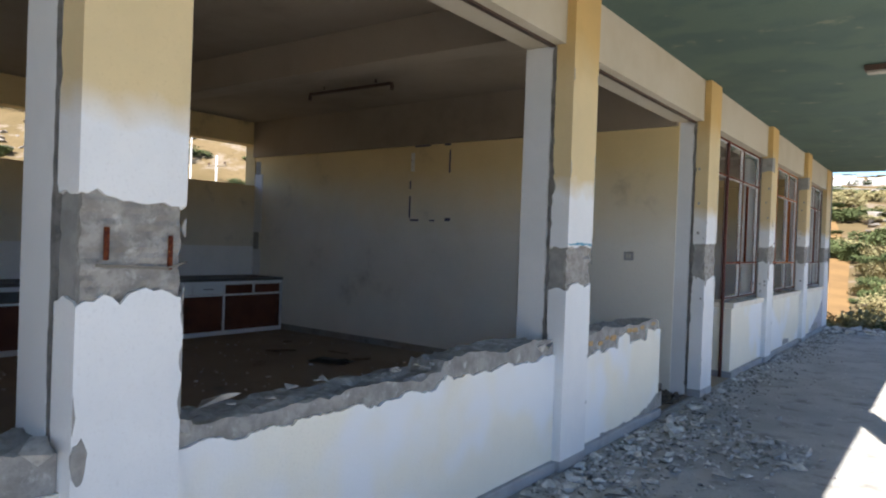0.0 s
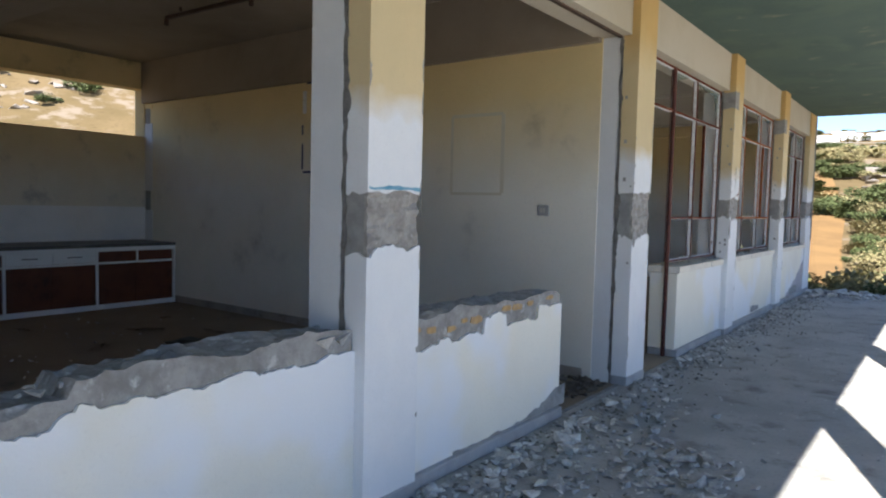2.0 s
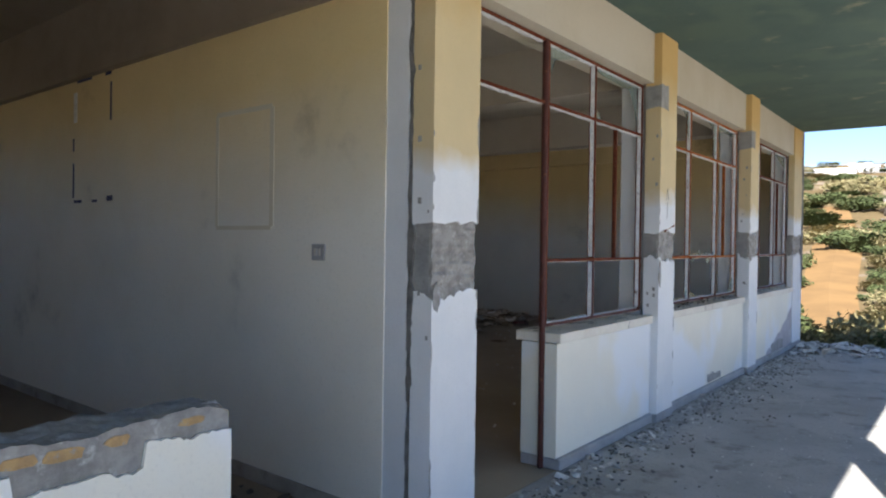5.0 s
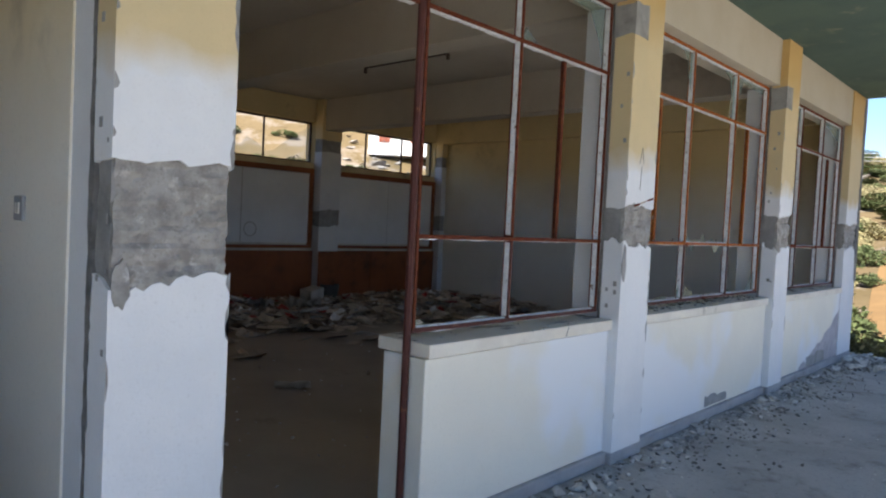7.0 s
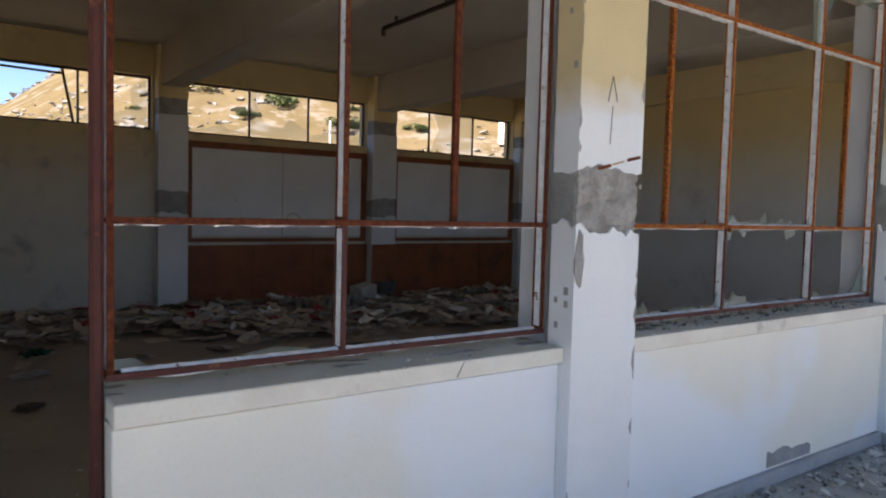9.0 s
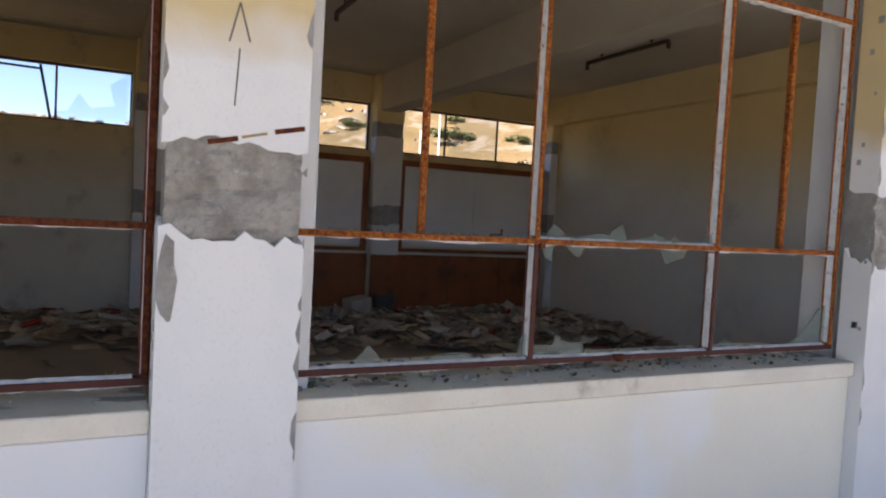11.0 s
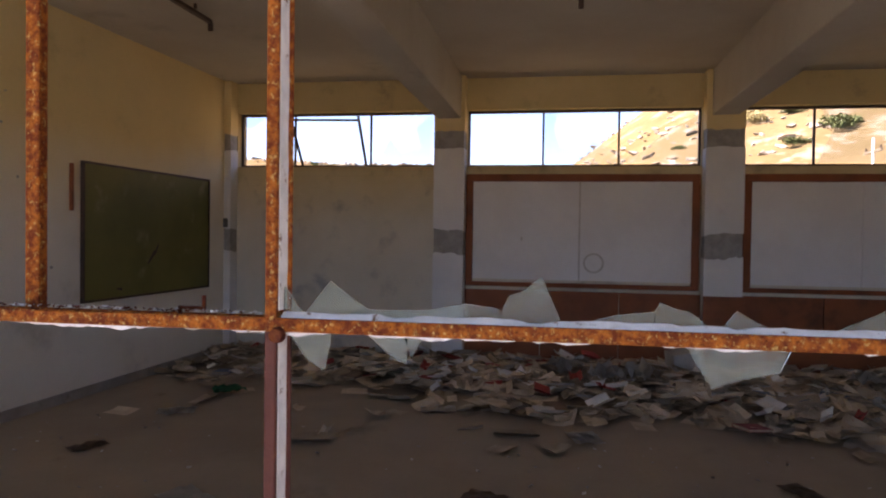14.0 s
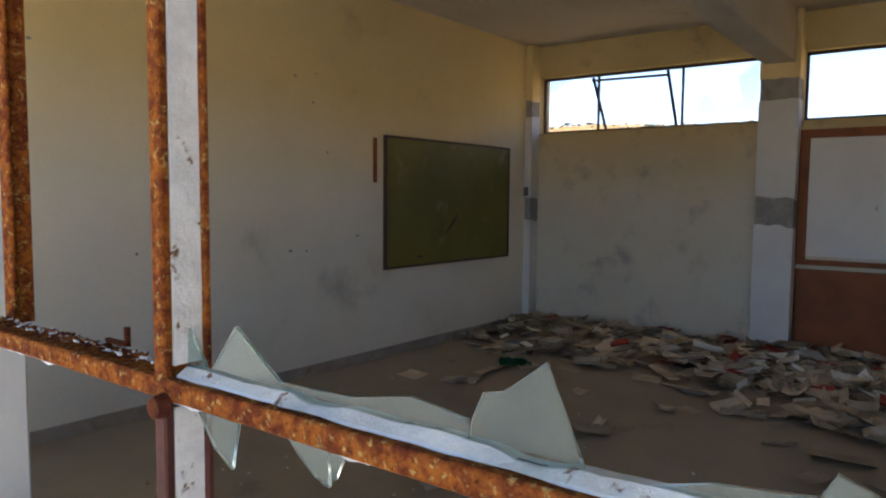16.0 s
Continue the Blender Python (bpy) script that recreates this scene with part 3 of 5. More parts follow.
Z_B, Z_M, Z_T, Z_H = 0.935, 1.36, 2.385, 2.79
def steel_window(name, y0, y1, mull, sash, label, metal=None):
    w = thing(name, label, "window", "", "structure")
    bar_v("jamb", y0 + 0.012, Z_B, Z_H, w, metal=metal)
    bar_v("jamb", y1 - 0.012, Z_B, Z_H, w, metal=metal)
    for z, nm in ((Z_B, "bottom_rail"), (Z_M, "middle_rail"), (Z_T, "transom"), (Z_H, "head_rail")):
        edges = [y0 + 0.03, *mull, y1 - 0.03]
        left = [(a + 0.012, b - 0.012) for a, b in zip(edges, edges[1:])] if nm == "bottom_rail" else [(mull[0] + 0.012, mull[1] - 0.012)] if nm == "middle_rail" and len(mull) > 1 else []
        bar_h(nm, z, y0, y1, w, metal=M_REDPAINT if nm == "bottom_rail" else metal, beds=left)
    for y in mull:
        bar_v("mullion", y, Z_M, Z_H, w, metal=metal)
        bar_v("mullion", y, Z_B, Z_M, w, metal=M_REDPAINT)
    for y in sash:
        bm = box(WX - 0.036, WX - 0.029, y - 0.0125, y + 0.0125, Z_M + 0.004, Z_T - 0.004, bevel=0.002)
        add_box(bm, WX - 0.060, WX - 0.035, y - 0.004, y + 0.004, Z_M + 0.004, Z_T - 0.004)
        part("sash_bar", bm, metal or M_RUST, w)
    return w

win1 = steel_window("window_1", 9.73, 11.34, (10.44,), (10.91,), "rusty red steel window frame, panes broken out")
win2 = steel_window("window_2", 11.712, 14.20, (12.578, 13.447), (12.15, 13.87), "rusty orange steel window frame with broken glass shards", M_ORANGE)
win3 = steel_window("window_3", 14.575, 16.84, (15.30, 16.08), (14.95, 16.5), "rusty red steel window frame, panes broken out")
door = thing("door_1", "rusty steel door frame with a transom light, door gone", "door frame", "", "structure")
part("post", box(WX - 0.016, WX + 0.02, 9.692, 9.726, 0.0, Z_H + 0.015, bevel=0.01), M_REDPAINT, door)
bar_h("transom", Z_T, COLS[3][1], 9.685, door)
bar_h("head_rail", Z_H, COLS[3][1], 9.685, door)

# rear window frames
def rear_window(y0, y1, mull, name):
    w = thing(name, "dark steel high window with broken panes", "window", "", "structure")
    X = REAR - 0.12
    for z in (WZ0 + 0.015, WZ1 - 0.015):
        part("rail", box(X - 0.015, X + 0.015, y0, y1, z - 0.015, z + 0.015), M_DARKFRAME, w)
    for y in (y0 + 0.012, *mull, y1 - 0.012):
        part("mullion", box(X - 0.014, X + 0.014, y - 0.012, y + 0.012, WZ0, WZ1), M_DARKFRAME, w)
    return w

rear_window(8.99, 11.495, (9.70, 10.68), "window_4")
rear_window(11.89, 14.555, (12.78, 13.65), "window_5")
rear_window(15.01, 17.45, (15.76, 16.65), "window_6")

# ---- far classroom ----
def board(y0, y1, name, label):
    t = thing(name, label, "notice board")
    z0, z1, f = 0.90, 2.215, 0.085
    part("panel", box(REAR + 0.002, REAR + 0.025, y0 + f, (y0 + y1) / 2 - 0.003, z0 + f, z1 - f), M_BOARD, t)
    part("panel", box(REAR + 0.002, REAR + 0.025, (y0 + y1) / 2 + 0.003, y1 - f, z0 + f, z1 - f), M_BOARD, t)
    part("frame_top", box(REAR, REAR + 0.045, y0, y1, z1 - f, z1, bevel=0.006), M_WOOD, t)
    part("frame_bottom", box(REAR, REAR + 0.045, y0, y1, z0, z0 + f * 0.6, bevel=0.006), M_WOOD, t)
    part("frame_side", box(REAR, REAR + 0.045, y0, y0 + f, z0 + f * 0.6, z1 - f, bevel=0.006), M_WOOD, t)
    part("frame_side", box(REAR, REAR + 0.045, y1 - f, y1, z0 + f * 0.6, z1 - f, bevel=0.006), M_WOOD, t)

board(11.89, 14.54, "notice_board", "grey-white notice board in a brown wooden frame")
board(15.0, 17.46, "notice_board", "grey-white notice board in a brown wooden frame")
pan = thing("wood_panelling", "reddish brown wooden panelling under the notice boards", "panelling")
for y0, y1, x1 in ((11.89, 14.56, REAR + 0.06), (14.97, 17.595, REAR + 0.06), (14.55, 14.99, -8.68)):
    n = max(1, round((y1 - y0) / 0.9))
    for k in range(n):
        part("panel", box(x1 - 0.03, x1, y0 + (y1 - y0) * k / n + 0.003, y0 + (y1 - y0) * (k + 1) / n - 0.003, 0.0, 0.86, bevel=0.003), M_WOOD, pan)
bb = thing("chalkboard", "olive green chalkboard with a thin metal frame, hung on the partition", "chalkboard")
part("surface", box(-8.33, -6.26, 8.862, 8.885, 0.86, 2.085), M_CHALK, bb)
for a in ((-8.35, -6.24, 0.84, 0.86), (-8.35, -6.24, 2.085, 2.105), (-8.35, -8.33, 0.86, 2.085), (-6.26, -6.24, 0.86, 2.085)):
    part("frame", box(a[0], a[1], 8.861, 8.895, a[2], a[3]), M_DARKFRAME, bb)
part("bracket", box(-6.14, -6.105, 8.861, 8.88, 1.66, 2.07), M_WOOD, bb, "leftover wooden batten")
on_partition(bb, True)

# ---- near classroom ----
bench = thing("workbench", "long laboratory bench, dark top, white rails, brown panels", "bench")
BX = -8.12
END = 8.545
part("worktop", box(REAR + 0.001, BX + 0.02, 0.5, END, 0.79, 0.83, bevel=0.005), M_BENCHTOP, bench, "dark worktop")
part("front_rail", box(BX - 0.03, BX, 0.5, END, 0.735, 0.79), M_WHITE, bench, "white rail")
part("kick", box(BX - 0.05, BX, 0.5, END, 0.0, 0.06), M_WHITE, bench, "white plinth")
part("back_panel", box(REAR + 0.03, REAR + 0.06, 0.5, END, 0.10, 0.79), M_WOOD, bench)
ys = (0.5, 2.2, 3.7, 5.2, 6.37, 7.44, END - 0.03)
for y in ys:
    part("stile", box(BX - 0.02, BX, y, y + 0.03, 0.06, 0.735), M_WHITE, bench, "white stile")
for a, b in zip(ys, ys[1:]):
    white, last = a == 6.37, b > 8
    part("shelf_rail", box(BX - 0.02, BX - 0.001, a + 0.032, b - 0.002, 0.575, 0.60), M_WHITE, bench, "white rail")
    mid = (a + b) / 2 + 0.015
    # left bays stand open: dark panels stand in for their shaded recess
    for c, d in ((a + 0.034, mid - (0.014 if last else 0.004)), (mid + (0.014 if last else 0.004), b - 0.004)):
        part("drawer", box(BX - 0.05, BX - (0.004 if white else 0.03), c, d, 0.604, 0.732), M_WHITE if white else M_DARKWOOD if last else M_BENCHTOP, bench, "white drawer front" if white else "dark recessed front under the rail")
        if white:
            part("drawer_slot", box(BX - 0.006, BX - 0.002, (c + d) / 2 - 0.09, (c + d) / 2 + 0.09, 0.672, 0.684), M_BENCHTOP, bench, "dark finger slot")
    if last:
        part("stile", box(BX - 0.02, BX, mid - 0.012, mid + 0.012, 0.602, 0.734), M_WHITE, bench, "white stile")
    part("door", box(BX - 0.05, BX - 0.028, a + 0.032, mid - 0.017, 0.06, 0.573), M_DARKWOOD, bench, "dark red-brown door")
    part("door", box(BX - 0.05, BX - 0.026, mid - 0.013, b - 0.002, 0.06, 0.573), M_DARKWOOD, bench, "dark red-brown door")

def ceiling_lamp(x0, x1, y, z, label):
    t = thing("ceiling_lamp", label, "lamp", "ceiling lamps")
    part("batten", box(x0, x1, y - 0.022, y + 0.022, z - 0.01, z + 0.024, bevel=0.005), M_LAMP, t)
    for x in (x0, x1):
        part("socket", box(x - 0.015, x + 0.015, y - 0.02, y + 0.02, z - 0.07, z + 0.0, bevel=0.006), M_LAMP, t)
    for x in (x0 + 0.25, x1 - 0.25):
        part("hanger", box(x - 0.01, x + 0.01, y - 0.01, y + 0.01, z + 0.04, INCEIL), M_LAMP, t)

ceiling_lamp(-6.08, -4.73, 7.13, 3.27, "bare rusty fluorescent batten without its tube")
ceiling_lamp(-6.04, -4.68, 13.12, 3.27, "bare rusty fluorescent batten without its tube")


# ---- more of the far classroom ----
ceiling_lamp(-6.20, -4.92, 16.15, 3.27, "bare rusty fluorescent batten without its tube")
ceiling_lamp(-6.25, -4.95, 10.03, 3.27, "bare rusty fluorescent batten without its tube")

# glass left in the steel windows
def shard(name, pts, x, parent, th=0.004, lean=0.0):
    bm = polygon_plate(pts, x, th)
    foot = min(z for y, z in pts)
    for v in bm.verts:
        v.co.x -= lean * (v.co.z - foot)
    ob = part(name, bm, M_GLASS, parent, "jagged dusty glass shard")
    return ob

GX = WX - 0.012
zt, zb = Z_M + 0.012, Z_M - 0.012
for pts in (
    [(12.589, zt), (12.622, zt), (12.622, 1.373), (12.590, 1.414)],
    [(12.620, zt), (12.913, zt), (12.911, 1.390), (12.862, 1.397), (12.804, 1.385), (12.720, 1.383), (12.686, 1.406), (12.661, 1.424)],
    [(13.005, zt), (13.124, zt), (13.124, 1.393), (13.073, 1.387), (13.035, 1.376)],
    [(13.121, zt), (13.200, zt), (13.170, 1.395), (13.151, 1.399), (13.131, 1.407), (13.125, 1.396)],
    [(13.212, zt), (13.277, zt), (13.251, 1.386), (13.231, 1.398), (13.216, 1.379)],
    [(13.35, zt), (13.435, zt), (13.435, 1.415), (13.40, 1.396), (13.375, 1.385)],
    [(12.594, zb), (12.662, zb), (12.662, 1.331), (12.653, 1.291), (12.627, 1.306)],
    [(12.719, zb), (12.778, zb), (12.778, 1.307), (12.763, 1.312), (12.744, 1.325)],
    [(12.773, zb), (12.803, zb), (12.791, 1.327), (12.785, 1.315)],
    [(13.165, zb), (13.30, zb), (13.286, 1.317), (13.235, 1.305), (13.20, 1.291), (13.182, 1.32)],
    [(12.59, 0.955), (12.67, 0.955), (12.66, 0.988), (12.605, 0.99)],
    [(12.665, 0.955), (12.822, 0.955), (12.817, 0.997), (12.765, 0.993), (12.725, 1.008), (12.701, 1.025)],
    [(12.535, 0.955), (12.566, 0.955), (12.564, 1.036), (12.543, 1.003)],
    [(11.93, 0.955), (12.03, 0.955), (12.015, 0.975), (11.983, 1.01), (11.955, 0.98)],
    [(12.18, 0.955), (12.38, 0.955), (12.33, 0.972), (12.24, 0.974)],
    [(13.95, 0.955), (14.17, 0.955), (14.17, 1.12), (14.12, 1.10), (14.02, 0.985)],
    [(13.50, 0.955), (13.62, 0.955), (13.55, 0.985)],
    [(11.70, Z_T + 0.012), (11.95, Z_T + 0.012), (11.93, 2.47), (11.83, 2.50), (11.74, 2.43)],
    [(12.40, 2.775), (12.57, 2.775), (12.57, 2.50), (12.53, 2.58), (12.51, 2.70)],
    [(13.20, 2.775), (13.44, 2.775), (13.44, Z_T + 0.012), (13.36, 2.42), (13.37, 2.60), (13.31, 2.73)],
    [(13.475, 2.775), (14.16, 2.775), (14.12, 2.72), (13.62, 2.74), (13.54, 2.60), (13.475, 2.52)],
):
    shard("glass_shard", pts, GX, win2)
shard("glass_shard", [(12.911, zt), (12.999, zt), (12.985, 1.405), (12.970, 1.438), (12.939, 1.414), (12.924, 1.411), (12.915, 1.390)], GX, win2)
for pts in (
    [(9.72, 2.775), (10.20, 2.775), (9.86, 2.70), (9.78, 2.55), (9.72, 2.45)],
    [(10.44, 2.775), (11.29, 2.775), (11.29, 2.40), (11.24, 2.55), (11.12, 2.72), (10.60, 2.74)],
    [(9.72, 0.955), (9.84, 0.955), (9.80, 0.98), (9.74, 0.975)],
    [(10.10, 0.955), (10.35, 0.955), (10.22, 0.972)],
    [(10.46, Z_T + 0.012), (10.62, Z_T + 0.012), (10.50, 2.47)],
):
    shard("glass_shard", pts, GX, win1)
for pts in (
    [(14.58, 2.775), (15.28, 2.775), (15.28, 2.62), (15.20, 2.73), (14.70, 2.74), (14.60, 2.50)],
    [(16.10, 2.775), (16.82, 2.775), (16.82, 2.45), (16.72, 2.62), (16.30, 2.72)],
):
    shard("glass_shard", pts, GX, win3)

# ruined sash in the high window and glass left in the others
rear = {o.name: o for o in bpy.data.objects if o.name in ("window_4", "window_5", "window_6")}
RX = REAR - 0.12
def rear_glass(w, pts):
    part("glass_shard", polygon_plate(pts, RX + 0.002, 0.004), M_REARGLASS, rear[w], "jagged dusty glass")

rear_glass("window_4", [(8.97, 3.0), (9.55, 3.0), (9.30, 2.93), (9.10, 2.80), (8.97, 2.86)])
rear_glass("window_4", [(10.66, 2.36), (11.45, 2.36), (11.45, 2.95), (11.25, 2.80), (11.30, 2.55), (11.05, 2.50), (10.92, 2.66), (10.80, 2.45), (10.66, 2.42)])
rear_glass("window_5", [(11.88, 2.36), (12.73, 2.36), (12.68, 2.43), (12.52, 2.40), (12.40, 2.46), (12.10, 2.38)])
rear_glass("window_5", [(12.78, 3.0), (12.95, 3.0), (12.90, 2.75), (12.98, 2.55), (13.25, 2.48), (13.35, 2.62), (13.62, 2.50), (13.62, 2.36), (12.78, 2.36)])
rear_glass("window_5", [(13.66, 2.36), (14.53, 2.36), (14.53, 2.90), (14.30, 2.78), (14.05, 2.62), (13.86, 2.45), (13.66, 2.42)])
rear_glass("window_6", [(15.81, 2.36), (16.65, 2.36), (16.65, 3.0), (15.81, 3.0), (15.95, 2.70)])
for y0, y1, dz in ((9.62, 9.80, 0.62), (10.50, 10.62, 0.62)):
    pts = [(y0, WZ1 - 0.04), (y0 + 0.03, WZ1 - 0.04), (y1 + 0.02, WZ0 + 0.03), (y1 - 0.01, WZ0 + 0.03)]
    part("sash_bar", polygon_plate(pts, RX + 0.03, 0.025), M_DARKFRAME, rear["window_4"])
part("sash_bar", polygon_plate([(9.62, WZ1 - 0.06), (10.52, WZ1 - 0.075), (10.52, WZ1 - 0.10), (9.62, WZ1 - 0.085)], RX + 0.03, 0.025), M_DARKFRAME, rear["window_4"])


# paper and book litter
rng = random.Random(4)
def sheet(bm, x, y, z, w, h, ang, curl, tilt):
    c, s_ = math.cos(ang), math.sin(ang)
    g = []
    for i in range(4):
        for j in range(3):
            u, v = (i / 3 - 0.5) * w, (j / 2 - 0.5) * h
            lift = curl * (u / w) ** 2 * 2 + curl * 0.6 * (v / h) + tilt * u + rng.uniform(-0.004, 0.004)
            g.append(bm.verts.new((x + c * u - s_ * v, y + s_ * u + c * v, max(0.003, z + lift))))
    for i in range(3):
        for j in range(2):
            bm.faces.new((g[i * 3 + j], g[i * 3 + 3 + j], g[i * 3 + 4 + j], g[i * 3 + 1 + j]))


def litter_depth(x, y):
    """How thick the paper lies: deepest along the rear wall, running out towards the middle."""
    edge = -6.6 + 0.7 * noise.noise(Vector((y * 0.5, 2.0, 0))) + 0.5 * min(max((y - 11) / 3, 0), 1)
    if y < 10.6:
        edge -= (10.6 - y) * 0.55
    if y > 16.2:
        edge += 0.8
    return min(max((edge - x) / 1.0, 0), 1)


bm, made = bmesh.new(), 0
while made < 2100:
    x, y = rng.uniform(-8.9, -5.4), rng.uniform(8.95, 17.5)
    d = litter_depth(x, y)
    if rng.random() > d + 0.012:
        continue
    big = rng.random()
    w, h = (0.17, 0.24) if big < 0.35 else (0.25, 0.34) if big < 0.47 else (rng.uniform(0.06, 0.16), rng.uniform(0.08, 0.24))
    sheet(bm, x, y, 0.006 + rng.random() * 0.10 * d, w, h, rng.uniform(0, 6.28), rng.uniform(-0.01, 0.09), rng.uniform(-0.25, 0.25))
    made += 1
for nm_, mat_, cnt, lab in (("white_scraps", "white", 120, "torn white sheets and scraps among the litter"), ("red_scraps", "red", 26, "faded red card scraps among the litter")):
    bm2, k = bmesh.new(), 0
    while k < cnt:
        x, y = rng.uniform(-8.8, -5.6), rng.uniform(9.1, 17.4)
        if rng.random() > litter_depth(x, y):
            continue
        sheet(bm2, x, y, 0.075 + 0.05 * rng.random(), rng.uniform(0.07, 0.2), rng.uniform(0.07, 0.26), rng.uniform(0, 6.28), rng.uniform(0.0, 0.10), rng.uniform(-0.3, 0.3))
        k += 1
    solid(nm_, bm2, material("scrap_" + mat_, (0.78, 0.75, 0.68) if mat_ == "white" else (0.42, 0.07, 0.05), None, 6, 80, bump=0.2, island=0.25), lab, "paper", "stuff")
solid("paper_litter", bm, M_PAPER, "layers of torn yellowed paper strewn over the classroom floor", "paper", "stuff")

M_COVERS = [material("book_cover_" + n, c, None, 8, 60, rough=0.6) for n, c in (("red", (0.30, 0.05, 0.05)), ("brown", (0.20, 0.13, 0.08)), ("grey", (0.35, 0.34, 0.33)), ("pale", (0.55, 0.52, 0.46)), ("blue", (0.14, 0.19, 0.27)))]
def book(x, y, z, ang, tilt, k, w=0.17, h=0.24, t=0.025):
    b = thing("book", ("worn red book lying on the paper litter", "worn brown book lying on the paper litter", "worn grey book lying on the paper litter", "pale swollen book lying on the paper litter", "worn blue book lying on the paper litter")[k], "book", "scattered books", at=pose(x, y, z, tilt, 0, ang))
    bm = box(-w / 2, w / 2, -h / 2, h / 2, t - 0.003, t, bevel=0.001)
    add_box(bm, -w / 2, w / 2, -h / 2, h / 2, 0.0, 0.003)
    add_box(bm, -w / 2, -w / 2 + 0.003, -h / 2, h / 2, 0.0, t)
    part("cover", bm, M_COVERS[k], b)
    part("page_block", box(-w / 2 + 0.004, w / 2 - 0.005, -h / 2 + 0.005, h / 2 - 0.005, 0.004, t - 0.004), M_PAPER, b)

for n in range(34):
    while True:
        x, y = rng.uniform(-8.7, -5.8), rng.uniform(9.2, 17.3)
        if litter_depth(x, y) > 0.25:
            break
    book(x, y, 0.05 + 0.05 * rng.random() * litter_depth(x, y), rng.uniform(0, 360), rng.uniform(-10, 10), rng.choice((0, 1, 1, 2, 3, 3, 3, 4)))

def crumpled(name, x, y, w, h, mat, label, category, seed, z=0.004, amp=0.03):
    bm = bmesh.new()
    n = 7
    g = [[bm.verts.new((w * (i / (n - 1) - 0.5), h * (j / (n - 1) - 0.5), abs(amp * (noise.noise(Vector((i * 0.8, j * 0.8, seed))) + 0.6)) )) for j in range(n)] for i in range(n)]
    for i in range(n - 1):
        for j in range(n - 1):
            bm.faces.new((g[i][j], g[i + 1][j], g[i + 1][j + 1], g[i][j + 1]))
    bmesh.ops.solidify(bm, geom=bm.faces[:], thickness=0.004)
    ob = solid(name, bm, mat, label, category)
    ob.matrix_basis = pose(x, y, z, 0, 0, seed * 47)

M_GREENCLOTH = material("green_cloth", (0.02, 0.17, 0.09), None, 10, 80)
crumpled("green_rag", -6.64, 10.03, 0.26, 0.2, M_GREENCLOTH, "crumpled green cloth on the classroom floor", "rag", 3, amp=0.10)
for x, y, sd in ((-4.26, 10.96, 5), (-6.5, 12.0, 6), (-5.9, 13.2, 8), (-6.1, 15.2, 9), (-5.98, 9.9, 10)):
    crumpled("paper_sheet", x, y, 0.30, 0.22, M_COVERS[3], "loose white sheet lying on the dusty floor", "paper", sd, amp=0.025)
for x, y, sd in ((-4.99, 9.82, 11), (-5.06, 14.42, 12), (-4.6, 12.6, 13)):
    crumpled("cardboard_scrap", x, y, 0.24, 0.16, M_COVERS[1], "dark scrap of cardboard on the dusty floor", "scrap", sd, amp=0.02)
crate = thing("crate", "small pale box tipped on the litter by the panelling", "box", at=pose(-8.55, 14.35, 0.06, 8, 4, 15))
part("body", box(-0.12, 0.12, -0.16, 0.16, 0.0, 0.22, bevel=0.006), M_COVERS[3], crate)
bin_ = thing("bucket", "dark plastic bucket standing in the litter", "bucket", at=pose(-8.62, 14.75, 0.02))
bm = bmesh.new()
bmesh.ops.create_cone(bm, cap_ends=False, segments=20, radius1=0.12, radius2=0.16, depth=0.30, matrix=Matrix.Translation((0, 0, 0.15)))
bmesh.ops.solidify(bm, geom=bm.faces[:], thickness=0.006)
part("body", bm, M_BENCHTOP, bin_)
for x, y, sd in ((-8.0, 16.0, 3), (-8.0, 13.05, 5), (-7.85, 13.8, 7), (-7.75, 13.5, 9)):
    crumpled("crumpled_paper", x, y, 0.35, 0.28, M_COVERS[3], "crumpled white paper lying on the litter", "paper", sd, 0.08, 0.16)

# ---- marks on walls ----
def mark(name, x0, x1, y0, y1, z0, z1, mat, parent_label, category="mark"):
    return solid(name, box(x0, x1, y0, y1, z0, z1, bevel=0.0005), mat, parent_label, category, "structure")

M_TAPE = material("dark_tape", (0.05, 0.055, 0.12), (0.10, 0.10, 0.15), 9, 60)
PY = 8.338
nb = thing("tape_outline", "dashes of dark tape outlining a missing notice board", "tape marks")
for x0, x1, z0, z1 in ((-5.43, -5.16, 2.755, 2.785), (-4.92, -4.82, 2.75, 2.785), (-4.835, -4.81, 2.39, 2.69), (-5.505, -5.48, 1.80, 2.09), (-5.505, -5.48, 2.19, 2.30), (-5.48, -5.33, 1.755, 1.78), (-5.14, -5.05, 1.755, 1.775), (-4.88, -4.79, 1.76, 1.80)):
    part("tape", box(x0, x1, PY - 0.003, PY, z0, z1), M_TAPE, nb)
part("strip", box(-5.49, -5.43, PY - 0.004, PY, 2.43, 2.68), M_PUTTY, nb, "pale torn strip")
on_partition(nb)
M_FADED = material("faded_paint", (0.70, 0.63, 0.48), (0.64, 0.58, 0.44), 3, 50)
gh = thing("faded_outline", "faint ochre outline of a removed board", "wall mark")
for a in ((-3.32, -2.74, 2.25, 2.28), (-3.32, -2.74, 1.53, 1.555), (-2.76, -2.72, 1.55, 2.26), (-3.33, -3.30, 1.55, 2.26)):
    part("line", box(a[0] - 0.02, a[1] - 0.02, PY - 0.002, PY, a[2], a[3]), M_FADED, gh)
on_partition(gh)
sw = thing("light_switch", "old grey light switch plate on the partition", "switch")
part("plate", box(-2.375, -2.265, PY - 0.014, PY, 1.36, 1.45, bevel=0.004), M_PLINTH, sw)
